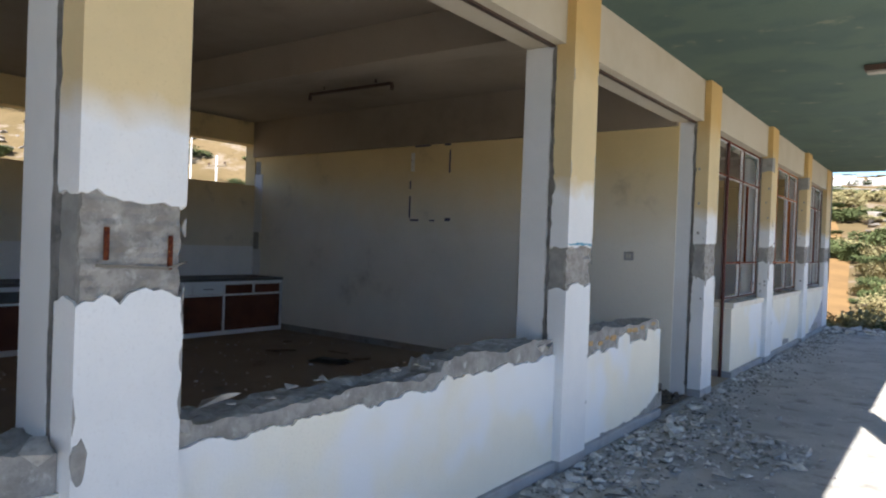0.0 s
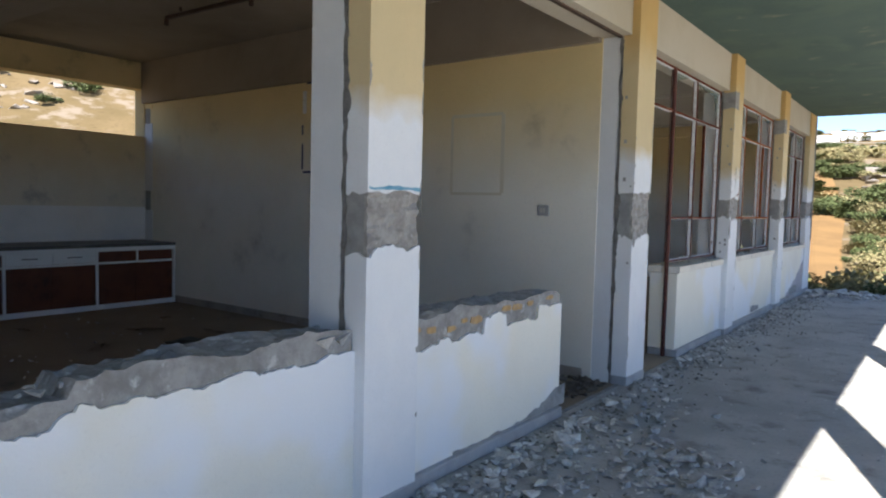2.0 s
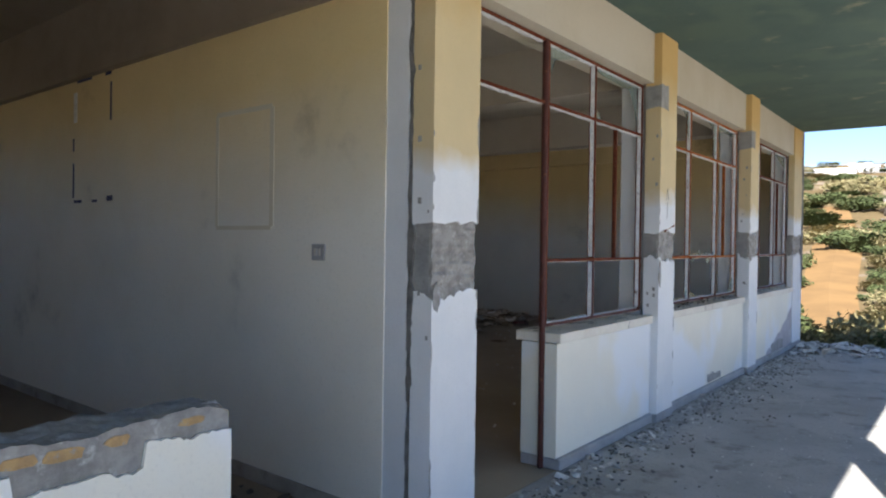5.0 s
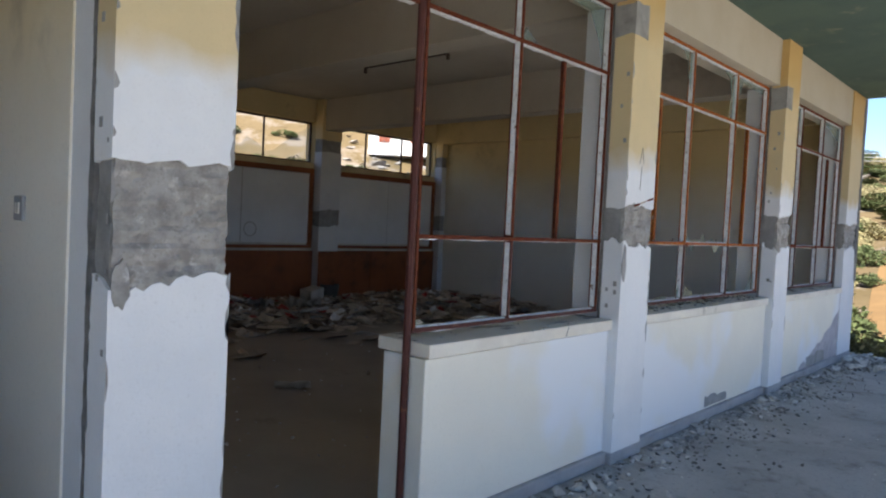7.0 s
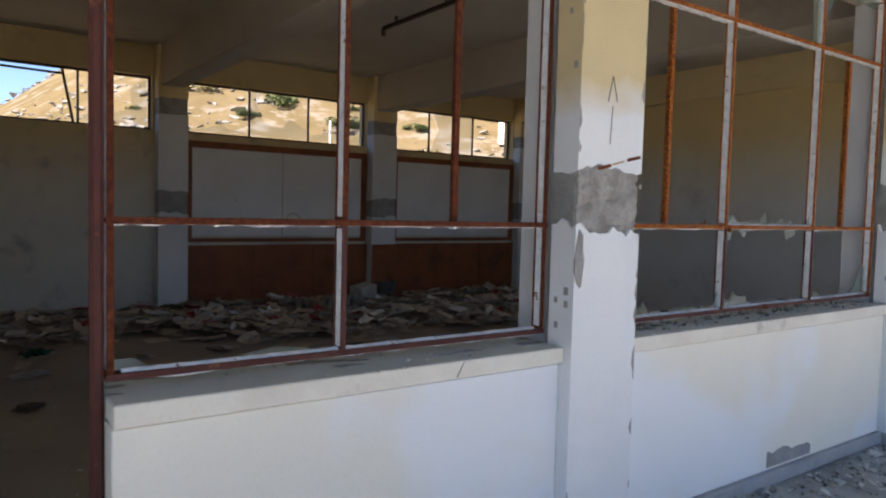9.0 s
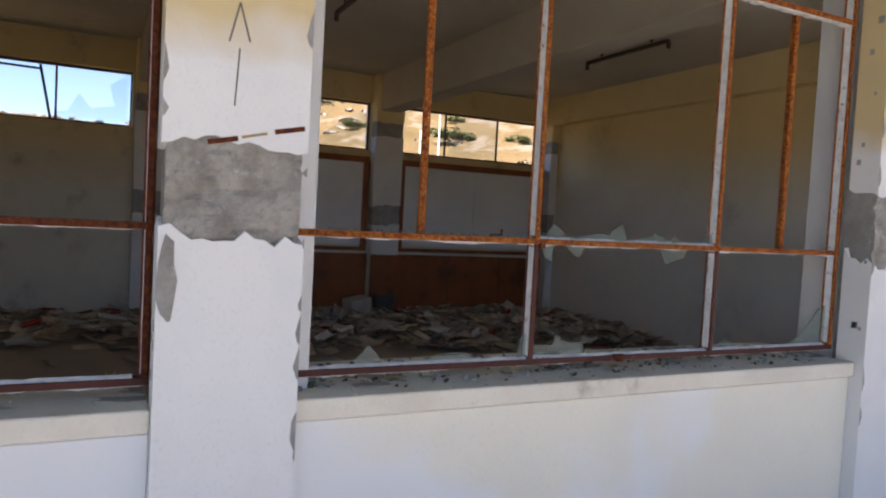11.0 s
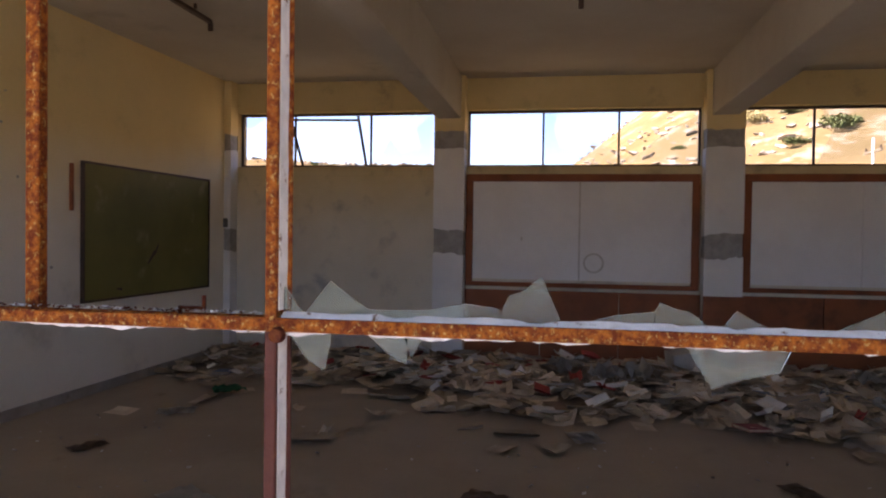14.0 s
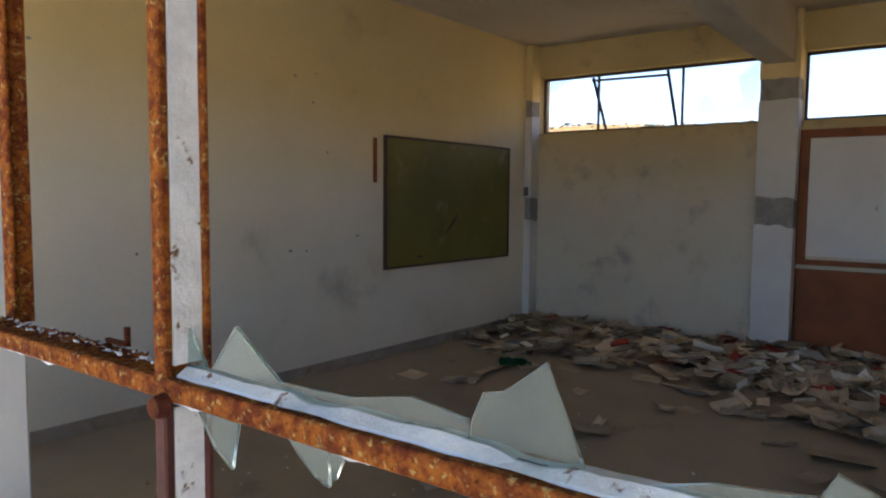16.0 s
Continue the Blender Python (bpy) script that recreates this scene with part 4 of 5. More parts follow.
part("rocker", box(-2.345, -2.325, PY - 0.02, PY - 0.013, 1.385, 1.425), M_COVERS[3], sw)
part("rocker", box(-2.315, -2.295, PY - 0.02, PY - 0.013, 1.385, 1.425), M_COVERS[3], sw)
on_partition(sw)
on_partition(solid("baseboard", box(REAR + 0.2, BACK - 0.02, PY - 0.012, PY, 0.0, 0.09, bevel=0.003), M_SILL, "worn cement skirting along the partition", "skirting", "structure"))
on_partition(solid("baseboard", box(REAR + 0.2, BACK - 0.02, 8.862, 8.874, 0.0, 0.09, bevel=0.003), M_SILL, "worn cement skirting along the partition", "skirting", "structure"), True)
band = solid("trim_white_band", box(REAR, REAR + 0.006, 0.3, 8.57, 0.832, 1.30), M_WHITE, "white painted splashback band behind the bench", "wall band", "structure")

# pencil arrow and crack on a column
cols = [o for o in bpy.data.objects if o.name.startswith("column") and o.get("group") == "columns along the walkway"]
cols.sort(key=lambda o: min((c.matrix_world @ Vector(c.bound_box[0])).y for c in o.children))
def stroke(parent, y0, z0, y1, z1, w, name="pencil_line", mat=None):
    d = Vector((y1 - y0, z1 - z0)).normalized() * w / 2
    n = Vector((-d.y, d.x))
    part(name, polygon_plate([(y0 + n.x, z0 + n.y), (y1 + n.x, z1 + n.y), (y1 - n.x, z1 - n.y), (y0 - n.x, z0 - n.y)], FRONT + 0.0015, 0.0012), mat or M_INK, parent)

c4 = cols[4]
stroke(c4, 11.518, 1.95, 11.494, 1.848, 0.005)
stroke(c4, 11.518, 1.95, 11.546, 1.853, 0.005)
stroke(c4, 11.521, 1.833, 11.513, 1.685, 0.004)
stroke(c4, 11.45, 1.586, 11.525, 1.602, 0.013, "rust_streak", M_RUST)
stroke(c4, 11.535, 1.606, 11.60, 1.622, 0.007, "rust_streak", M_BRICK)
stroke(c4, 11.62, 1.628, 11.70, 1.645, 0.013, "rust_streak", M_RUST)
part("blue_line", skin(COLS[2][0] + 0.01, COLS[2][1] - 0.01, FRONT + 0.0015, 0.0012, lambda y: 1.492 + wob(y, 22, 0.008, 5), lambda y: 1.506 + wob(y, 25, 0.008, 9)), M_BLUE, cols[2], "smear of blue paint")
for i in range(26):
    z, dx = rng.uniform(0.9, 2.7), rng.uniform(0.02, 0.10)
    r = rng.uniform(0.005, 0.012)
    c = rng.choice(cols[3:6])
    a = COLS[cols.index(c)][0]
    part("nail_hole", box(FRONT - dx - r, FRONT - dx + r, a - 0.0015, a + 0.002, z - r * 1.3, z + r * 1.3), M_CONC, c, "dark nail hole")

# upper repair patches on the far columns
for i in (4, 5):
    a, b = COLS[i]
    part("repair_patch", sleeve(G - 0.002, FRONT + 0.004, a - 0.004, a + 0.16, lambda u: 2.60 + wob(u, i + 90, 0.02, 6), lambda u: 2.80 + wob(u, i + 95, 0.02, 6), 0.012), M_CONC, cols[i], "grey mortar patch")

# ---- rubble ----
def chunk_bm(bm, m, seed, flat=0.6):
    r = random.Random(seed)
    pts = [Vector((r.uniform(-1, 1), r.uniform(-1, 1), r.uniform(-1, 1) * flat)) for _ in range(10)]
    vs = [bm.verts.new(m @ p) for p in pts]
    h = bmesh.ops.convex_hull(bm, input=vs)
    bmesh.ops.delete(bm, geom=list({g for g in h["geom_interior"] + h["geom_unused"] if isinstance(g, bmesh.types.BMVert)}), context="VERTS")


chunks = []
for k in range(10):
    bm = bmesh.new()
    chunk_bm(bm, Matrix(), 100 + k, 0.55)
    bmesh.ops.recalc_face_normals(bm, faces=bm.faces)
    me = bpy.data.meshes.new("chunk")
    bm.to_mesh(me)
    bm.free()
    me.materials.append(M_RUBBLE)
    chunks.append(me)
def scatter(name, spots, label, mat=None):
    """Many loose fragments in one mesh, built from a few broken shapes."""
    V, F, n = [], [], 0
    for x, y, z, size in spots:
        me = rng.choice(chunks)
        m = pose(x, y, z + size * 0.35, rng.uniform(-25, 25), rng.uniform(-25, 25), rng.uniform(0, 360)) @ Matrix.Diagonal((size, size * rng.uniform(0.5, 1), size * rng.uniform(0.5, 1), 1))
        V += [tuple(m @ v.co) for v in me.vertices]
        F += [tuple(i + n for i in p.vertices) for p in me.polygons]
        n += len(me.vertices)
    me = bpy.data.meshes.new(name)
    me.from_pydata(V, [], F)
    me.materials.append(mat or M_RUBBLE)
    return tagged(new(name, me), label, "rubble", "", "stuff")


spots = []
for n in range(1800):
    y = rng.uniform(2.0, 17.4)
    dens = 1.0 if 4.6 < y < 8.2 else 0.45
    if rng.random() > dens:
        continue
    x = WALL + 0.06 + abs(rng.gauss(0, 0.35 if dens == 1.0 else 0.16))
    spots.append((x, y, 0.0, rng.uniform(0.008, 0.03) if rng.random() < 0.8 else rng.uniform(0.03, 0.055)))
for n in range(1800):
    spots.append((rng.uniform(-1.4, 1.0), rng.uniform(3.5, 17.4), 0.0, rng.uniform(0.003, 0.012)))
for n in range(500):
    spots.append((rng.uniform(-1.5, 1.15), 17.15 + rng.gauss(0, 0.25), 0.0, rng.uniform(0.015, 0.05)))
for n in range(520):
    y = rng.uniform(3.2, 7.2)
    spots.append((WALL + 0.08 + abs(rng.gauss(0, 0.42)), y, 0.0, rng.uniform(0.008, 0.035)))
for n in range(220):
    spots.append((rng.gauss(-0.60, 0.2), rng.gauss(6.65, 0.28), 0.0, rng.uniform(0.012, 0.04)))
scatter("rubble", spots, "broken plaster and mortar fragments along the foot of the wall")
spots = [(WALL + 0.05 + abs(rng.gauss(0, 0.28)), rng.uniform(2.0, 17.4), 0.0, rng.uniform(0.005, 0.022)) for _ in range(1500)]
scatter("rubble", spots, "dark dirt and mortar crumbs along the foot of the wall", M_TORN)
spots = [(rng.uniform(-8.0, -2.0), rng.uniform(1.5, 8.3), 0.0, rng.uniform(0.006, 0.03)) for _ in range(420)]
scatter("rubble", spots[:70], "pale broken plaster over the near classroom floor")
scatter("rubble", spots[70:], "dark grit over the near classroom floor", M_SILL)
spots = [(-1.65 - abs(rng.gauss(0, 0.45)), 8.3 - abs(rng.gauss(0, 0.4)), 0.0, rng.uniform(0.008, 0.05)) for _ in range(240)]
scatter("rubble", spots, "dark soil and rubble swept into the doorway corner", M_SOIL)
spots = [(WALL - 0.12 + rng.uniform(-0.14, 0.14), rng.uniform(9.9, 16.8), 0.885, rng.uniform(0.004, 0.012)) for _ in range(300)]
scatter("rubble", spots, "crumbs of glass and putty on the window sills")
spots = [(WALL - 0.30 + rng.uniform(-0.13, 0.26), rng.uniform(11.75, 14.1), 0.888, rng.uniform(0.004, 0.016)) for _ in range(420)]
scatter("rubble", spots[:200], "pale crumbs of putty and mortar on the window sill")
scatter("rubble", spots[200:], "dark clods and dirt on the window sill", M_SOIL)
spots = [(WX + rng.uniform(-0.026, 0.0), rng.uniform(11.73, 12.56), Z_M + 0.013, rng.uniform(0.0015, 0.0045)) for _ in range(420)]
scatter("rubble", spots[:200], "pale flakes of putty on the window rail", M_PUTTY)
scatter("rubble", spots[200:], "dark rust flakes on the window rail", M_RUST)
for n in range(34):
    x, y, sz = WALL - 0.28 + rng.uniform(-0.14, 0.2), rng.uniform(11.78, 14.1), rng.uniform(0.015, 0.045)
    pts = [(sz * rng.uniform(0.6, 1.1) * math.cos(a), sz * rng.uniform(0.4, 1.0) * math.sin(a)) for a in (0.2, 1.5, 2.9, 4.1, 5.2)]
    ob = solid("glass_fragment", polygon_plate(pts, 0.0, 0.004), M_GLASS, "flat fragment of dusty glass lying on the sill", "glass", "", "glass fragments")
    ob.matrix_basis = pose(x, y, 0.8945, 0, 90 + rng.uniform(-7, 7), rng.uniform(0, 360))
spots = [(rng.uniform(-5.8, -2.1), rng.uniform(9.0, 17.4), 0.0, rng.uniform(0.004, 0.02)) for _ in range(350)]
scatter("rubble", spots, "grit on the far classroom floor")

def chunk(x, y, z, size, label="broken lump of pale plaster on the walkway", flat=1.0, name="plaster_lump"):
    ob = new(name, rng.choice(chunks))
    ob.matrix_basis = pose(x, y, z + size * 0.3, rng.uniform(-15, 15), rng.uniform(-15, 15), rng.uniform(0, 360)) @ Matrix.Diagonal((size, size * rng.uniform(0.6, 0.9), size * rng.uniform(0.5, 0.8) * flat, 1))
    tagged(ob, label, "rubble", "plaster lumps")

for n in range(34):
    chunk(WALL + 0.12 + abs(rng.gauss(0, 0.3)), rng.uniform(4.6, 8.0), 0.0, rng.uniform(0.05, 0.085))
for n in range(20):
    chunk(rng.gauss(-0.60, 0.16), rng.gauss(6.65, 0.22), 0.0, rng.uniform(0.04, 0.08))
for n in range(26):
    chunk(WALL + 0.10 + abs(rng.gauss(0, 0.32)), rng.uniform(3.6, 5.4), 0.0, rng.uniform(0.035, 0.075))
for n in range(14):
    chunk(rng.uniform(-1.5, -0.6), rng.uniform(16.3, 17.5), 0.0, rng.uniform(0.07, 0.16), "pale broken slab in the heap at the walkway end")
for n in range(46):
    chunk(rng.uniform(-1.5, 1.1), 17.2 + rng.gauss(0, 0.22), 0.0, rng.uniform(0.04, 0.13), "broken slab in the heap at the walkway end", 0.7)
# lumps along the broken wall tops
for n in range(46):
    y = rng.uniform(2.7, 7.3)
    if COLS[2][0] - 0.02 < y < COLS[2][1] + 0.05:
        continue
    chunk(WALL - 0.12 + rng.uniform(-0.08, 0.07), y, 0.835, rng.uniform(0.015, 0.042), "broken mortar lump lying on the wall top", 0.8, "mortar_lump")
for y, sz in ((2.72, 0.095),):
    chunk(WALL - 0.13, y, 0.83, sz, "pale slab fragment lying on the broken wall top", 0.5, "slab_fragment")
def brick_face(y, z, w, h, parent, seed):
    """Face of a hollow brick laid bare by the fallen plaster."""
    r = random.Random(seed)
    pts = []
    for k in range(14):
        a = 2 * math.pi * k / 14
        f = r.uniform(0.72, 1.0)
        c, s_ = math.cos(a), math.sin(a)
        q = max(abs(c), abs(s_)) ** 0.6
        pts.append((y + 0.5 * w * f * c / q, z + 0.5 * h * f * s_ / q))
    part("brick", polygon_plate(pts, WALL - 0.0125, 0.02), M_BRICK, parent, "orange hollow brick laid bare")

for n, (y, z, w, h) in enumerate(((5.66, 0.80, 0.12, 0.035), (5.80, 0.785, 0.09, 0.04), (5.98, 0.77, 0.10, 0.035), (6.10, 0.80, 0.07, 0.03), (6.22, 0.79, 0.13, 0.05), (6.55, 0.82, 0.12, 0.04), (6.68, 0.815, 0.14, 0.045), (6.84, 0.82, 0.09, 0.04), (7.10, 0.835, 0.11, 0.03), (5.60, 0.76, 0.05, 0.05))):
    brick_face(y, z, w, h, broken[2], 60 + n)
for y in (COLS[1][0] - 0.06, COLS[1][1] + 0.05, COLS[2][0] - 0.06, COLS[2][0] - 0.16, COLS[2][1] + 0.05):
    chunk(WALL - 0.03, y, 0.80, 0.08, "grey mortar lump clinging to the column", 1.2, "mortar_lump")


def ragged_strip(parent, y, xa, xb, z0, z1, seed):
    """Torn mortar along the slot of a removed frame."""
    bm, rows = bmesh.new(), []
    n = int((z1 - z0) / 0.025)
    for k in range(n + 1):
        z = z0 + (z1 - z0) * k / n
        p, q = xa + wob(z, seed, 0.024, 6), xb - wob(z, seed + 9, 0.012, 7)
        rows.append([bm.verts.new(v) for v in ((p, y, z), (q, y, z), (q, y + 0.02, z), (p, y + 0.02, z))])
    for a, b in zip(rows, rows[1:]):
        for k in range(4):
            bm.faces.new((a[k], b[k], b[(k + 1) % 4], a[(k + 1) % 4]))
    part("torn_mortar", bm, M_TORN, parent, "torn grey mortar")


for i in (1, 2, 3):
    ragged_strip(cols[i], COLS[i][0] - 0.003, -1.648, -1.668, 0.09, HEAD - 0.02, i * 3)
bm, rows = bmesh.new(), []
for k in range(70):
    z = 0.95 + 2.25 * k / 69
    ya = COLS[6][1] - 0.07 + wob(z, 41, 0.04, 5)
    rows.append([bm.verts.new(v) for v in ((WALL + 0.013, ya, z), (WALL + 0.02, COLS[6][1] + 0.012 + wob(z, 43, 0.012, 8), z), (WALL - 0.05, COLS[6][1] + 0.012, z), (WALL - 0.05, ya, z))])
for a, b in zip(rows, rows[1:]):
    for k in range(4):
        bm.faces.new((a[k], b[k], b[(k + 1) % 4], a[(k + 1) % 4]))
part("torn_mortar", bm, M_TORN, cols[6], "torn dark edge")
crumpled("charred_board", -5.45, 7.03, 0.5, 0.34, M_BENCHTOP, "dark charred board on the classroom floor", "board", 4, amp=0.02)
for n in range(9):
    crumpled("floor_scrap", rng.uniform(-7.6, -3.2), rng.uniform(4.2, 8.0), rng.uniform(0.15, 0.4), rng.uniform(0.05, 0.16), M_COVERS[1], "splinter of dark wood on the classroom floor", "scrap", 20 + n, amp=0.02)

# mortar patches where plaster fell near the foot of the walls
def fallen(y0, y1, zlo, zhi, seed):
    part("bare_patch", skin(y0, y1, WALL + 0.003, 0.003, lambda y: zlo, lambda y: max(zlo + 0.004, zhi(y) + wob(y, seed, 0.03, 7)), 0.025), M_CONC, walls[0], "bare patch of fallen plaster")

walls = [o for o in bpy.data.objects if o.name.startswith("wall_parapet")]
fallen(6.0, 7.34, 0.076, lambda y: 0.09 + 0.13 * max(0, (y - 6.8) / 0.5), 3)
fallen(12.9, 13.35, 0.09, lambda y: 0.16, 5)
fallen(15.6, 16.3, 0.08, lambda y: 0.2, 6)
M_LILAC = material("washed_out_paint", (0.47, 0.45, 0.47), (0.37, 0.355, 0.37), 6, 60, bump=0.4, stain=(0.62, 0.60, 0.58), stain_scale=5)
part("worn_patch", skin(15.35, 16.83, WALL + 0.002, 0.0018, lambda y: 0.077, lambda y: 0.10 + 0.50 * max(0, (y - 15.35) / 1.48) ** 1.3 + wob(y, 8, 0.06, 5), 0.02), M_LILAC, walls[5], "washed-out greyish lilac patch")

# ceiling lamp of the walkway
for y in (8.43, 14.27):
    t = thing("walkway_lamp", "rusty bracket of a removed ceiling light", "lamp", "walkway lamps")
    part("base", box(-0.20, 0.12, y - 0.06, y + 0.06, SLAB - 0.05, SLAB, bevel=0.008), M_LAMP, t)
    part("tray", box(-0.18, 0.10, y - 0.05, y + 0.05, SLAB - 0.075, SLAB - 0.05, bevel=0.006), M_SILL, t, "stained yellowish tray")

# ---- outside ----
# unseen slab, added to throw sunlight back under the walkway roof
solid("pavement", box(ROOF_X + 0.1, 9.0, -12.0, 17.75, -0.35, -0.12), M_BOUNCE, "unseen pale cement slab added to bounce sunlight into the walkway", "pavement", "structure")

def bush_meshes(seed, mat, leaves=900, r=1.0):
    """Crown of small leaves on forked stems: returns two meshes."""
    q = random.Random(seed)
    bm = bmesh.new()
    lobes = [(Vector((q.uniform(-0.6, 0.6), q.uniform(-0.6, 0.6), q.uniform(0.25, 0.75))), q.uniform(0.25, 0.5)) for _ in range(9)]
    for n in range(leaves):
        c, rad = q.choice(lobes)
        d = Vector((q.gauss(0, 1), q.gauss(0, 1), q.gauss(0, 1))).normalized() * rad * q.uniform(0.55, 1.08)
        p = c + d
        p.z = max(p.z, 0.03)
        u = Vector((q.gauss(0, 1), q.gauss(0, 1), q.gauss(0, 1))).normalized()
        v = u.orthogonal().normalized()
        sz = q.uniform(0.045, 0.10)
        vs = [bm.verts.new(p + u * sz), bm.verts.new(p + v * sz * 0.55), bm.verts.new(p - u * sz), bm.verts.new(p - v * sz * 0.55)]
        bm.faces.new(vs)
    crown = bpy.data.meshes.new("crown")
    bm.to_mesh(crown)
    bm.free()
    crown.materials.append(mat)
    bm = bmesh.new()
    for c, rad in lobes:
        m = Matrix.Translation(c * 0.5) @ c.to_track_quat("Z", "Y").to_matrix().to_4x4()
        bmesh.ops.create_cone(bm, segments=5, radius1=0.03, radius2=0.008, depth=c.length, cap_ends=True, matrix=m)
    stem = bpy.data.meshes.new("stem")
    bm.to_mesh(stem)
    bm.free()
    stem.materials.append(M_STEM)
    return crown, stem


BUSHES = [bush_meshes(k, M_LEAF if k < 4 else M_DRYLEAF, 1300) for k in range(6)]
FAR_BUSHES = []
def bush(x, y, w, h, k, label, far=False):
    if far:
        FAR_BUSHES.append((x, y, w, h, k))
        return
    t = thing("bush", label, "bush", "bushes", at=pose(x, y, hill(x, y) - 0.1, 0, 0, (x * 37 + y * 91) % 360) @ Matrix.Diagonal((w, w, h, 1)))
    for nm, me in zip(("crown", "stem"), BUSHES[k]):
        o = new(nm, me)
        o.parent = t

def track_x(y):
    return -1.2 - 0.165 * (y - 22) + 0.4 * math.sin(y * 0.12)


qq = random.Random(9)
# at the end of the walkway
for x, y, w, h, k in ((-2.4, 18.8, 0.7, 0.8, 0), (-1.7, 19.3, 0.8, 1.1, 5), (-0.9, 19.9, 0.9, 1.5, 4), (-0.2, 19.2, 0.7, 1.1, 1), (0.7, 20.2, 1.0, 1.5, 5), (-3.2, 21.0, 0.8, 0.8, 2), (-1.3, 22.6, 1.1, 1.7, 5), (-2.5, 24.2, 0.9, 1.1, 3), (-0.4, 24.6, 1.2, 2.0, 4), (-1.3, 28.0, 1.3, 1.9, 1), (-3.6, 29.5, 0.8, 0.8, 0), (-0.9, 32.0, 1.6, 2.2, 3), (-2.0, 36.0, 1.2, 1.4, 4), (-5.8, 36.0, 1.6, 1.5, 2), (-6.6, 44.0, 2.0, 1.6, 0), (-2.0, 44.0, 1.8, 1.9, 1), (-1.5, 52.0, 2.2, 2.2, 3)):
    bush(x, y, w * (0.85 if y < 26 else 0.55), h * (0.55 if y < 26 else 0.42), k, "leafy green shrub at the end of the walkway" if k < 4 else "dry grey-green shrub at the end of the walkway")
for n in range(230):
    y = 20.0 + 42 * qq.random() ** 0.9
    x = qq.uniform(-0.32, 0.08) * (y - 6) + 0.5
    if abs(x - track_x(y)) < 0.9 + 0.022 * (y - 21):
        continue
    w = qq.uniform(0.35, 0.9) * (0.8 + (y - 20) * 0.028)
    k = qq.choice((0, 1, 2, 3, 4, 5, 5, 4))
    bush(x, y, w, w * qq.uniform(0.55, 0.9), k, "small green shrub beside the dirt track" if k < 4 else "dry straw-coloured shrub beside the dirt track")
for x, y, w, h, k in ((0.3, 21.2, 0.9, 1.5, 5), (0.9, 22.6, 1.0, 1.7, 4), (0.2, 24.0, 0.9, 1.3, 5), (1.2, 25.5, 1.2, 1.8, 5), (-0.1, 27.5, 1.0, 1.2, 4), (-2.6, 20.6, 0.9, 0.9, 1), (-3.0, 22.2, 1.1, 1.0, 0), (-2.7, 19.4, 0.7, 0.6, 2), (-3.9, 25.0, 1.3, 1.1, 3)):
    bush(x, y, w, h, k, "leafy green shrub at the end of the walkway" if k < 4 else "dry grey-green shrub at the end of the walkway")
for n in range(130):
    y = qq.uniform(60, 128)
    x = 0.6 - (y - 4) * math.tan(radians(qq.uniform(1.5, 14)))
    w = qq.uniform(0.9, 2.4)
    bush(x, y, w, w * qq.uniform(0.35, 0.6), qq.choice((0, 1, 2, 3, 4, 5)), "green shrub on the dry hillside", True)
for n in range(300):
    d, a = qq.uniform(32, 165), radians(qq.uniform(-30, 62))
    x, y = -5 - d * math.cos(a), 9 + d * math.sin(a)
    if a < radians(13) and n % 4:
        continue
    if math.hypot(x + 53, y - 57) < 11 or math.hypot(x + 41, y - 31) < 7:
        continue
    w = qq.uniform(0.5, 1.1) if a < radians(13) else qq.uniform(1.1, 2.9)
    bush(x, y, w, w * qq.uniform(0.45, 0.7), qq.choice((0, 1, 2, 3, 4)), "low green shrub on the dry hillside", d > 65)

for n in range(46):
    d, a = qq.uniform(40, 125), radians(qq.uniform(17, 58))
    x, y = -5 - d * math.cos(a), 9 + d * math.sin(a)
    if math.hypot(x + 53, y - 57) < 11 or math.hypot(x + 41, y - 31) < 7:
        continue
    w = qq.uniform(1.4, 3.0)
    bush(x, y, w, w * qq.uniform(0.45, 0.7), qq.choice((0, 1, 2, 3)), "low rounded green shrub on the dry hillside", d > 65)

def far_shrubs(ks, name, mat, label):
    """All shrubs too far off to pick apart, in one mesh."""
    V, n0 = [], 0
    for x, y, w, h, k in FAR_BUSHES:
        if k not in ks:
            continue
        me = BUSHES[k][0]
        co = np.empty(len(me.vertices) * 3)
        me.vertices.foreach_get("co", co)
        co = co.reshape(-1, 3) * (w * 1.0, w * 1.0, h)
        a = (x * 37 + y * 91) % 6.28
        rot = np.array(((math.cos(a), math.sin(a), 0), (-math.sin(a), math.cos(a), 0), (0, 0, 1)))
        V.append(co @ rot + (x, y, hill(x, y) - 0.1))
    V = np.concatenate(V)
    F = np.arange(len(V)).reshape(-1, 4)
    me = bpy.data.meshes.new(name)
    me.from_pydata(V.tolist(), [], F.tolist())
    me.materials.append(mat)
    tagged(new(name, me), label, "shrubs", "", "stuff")

far_shrubs((0, 1, 2, 3), "far_shrubs", M_LEAF, "low green shrubs dotted over the far hillside")
far_shrubs((4, 5), "far_dry_shrubs", M_DRYLEAF, "dry straw-coloured shrubs over the far hillside")

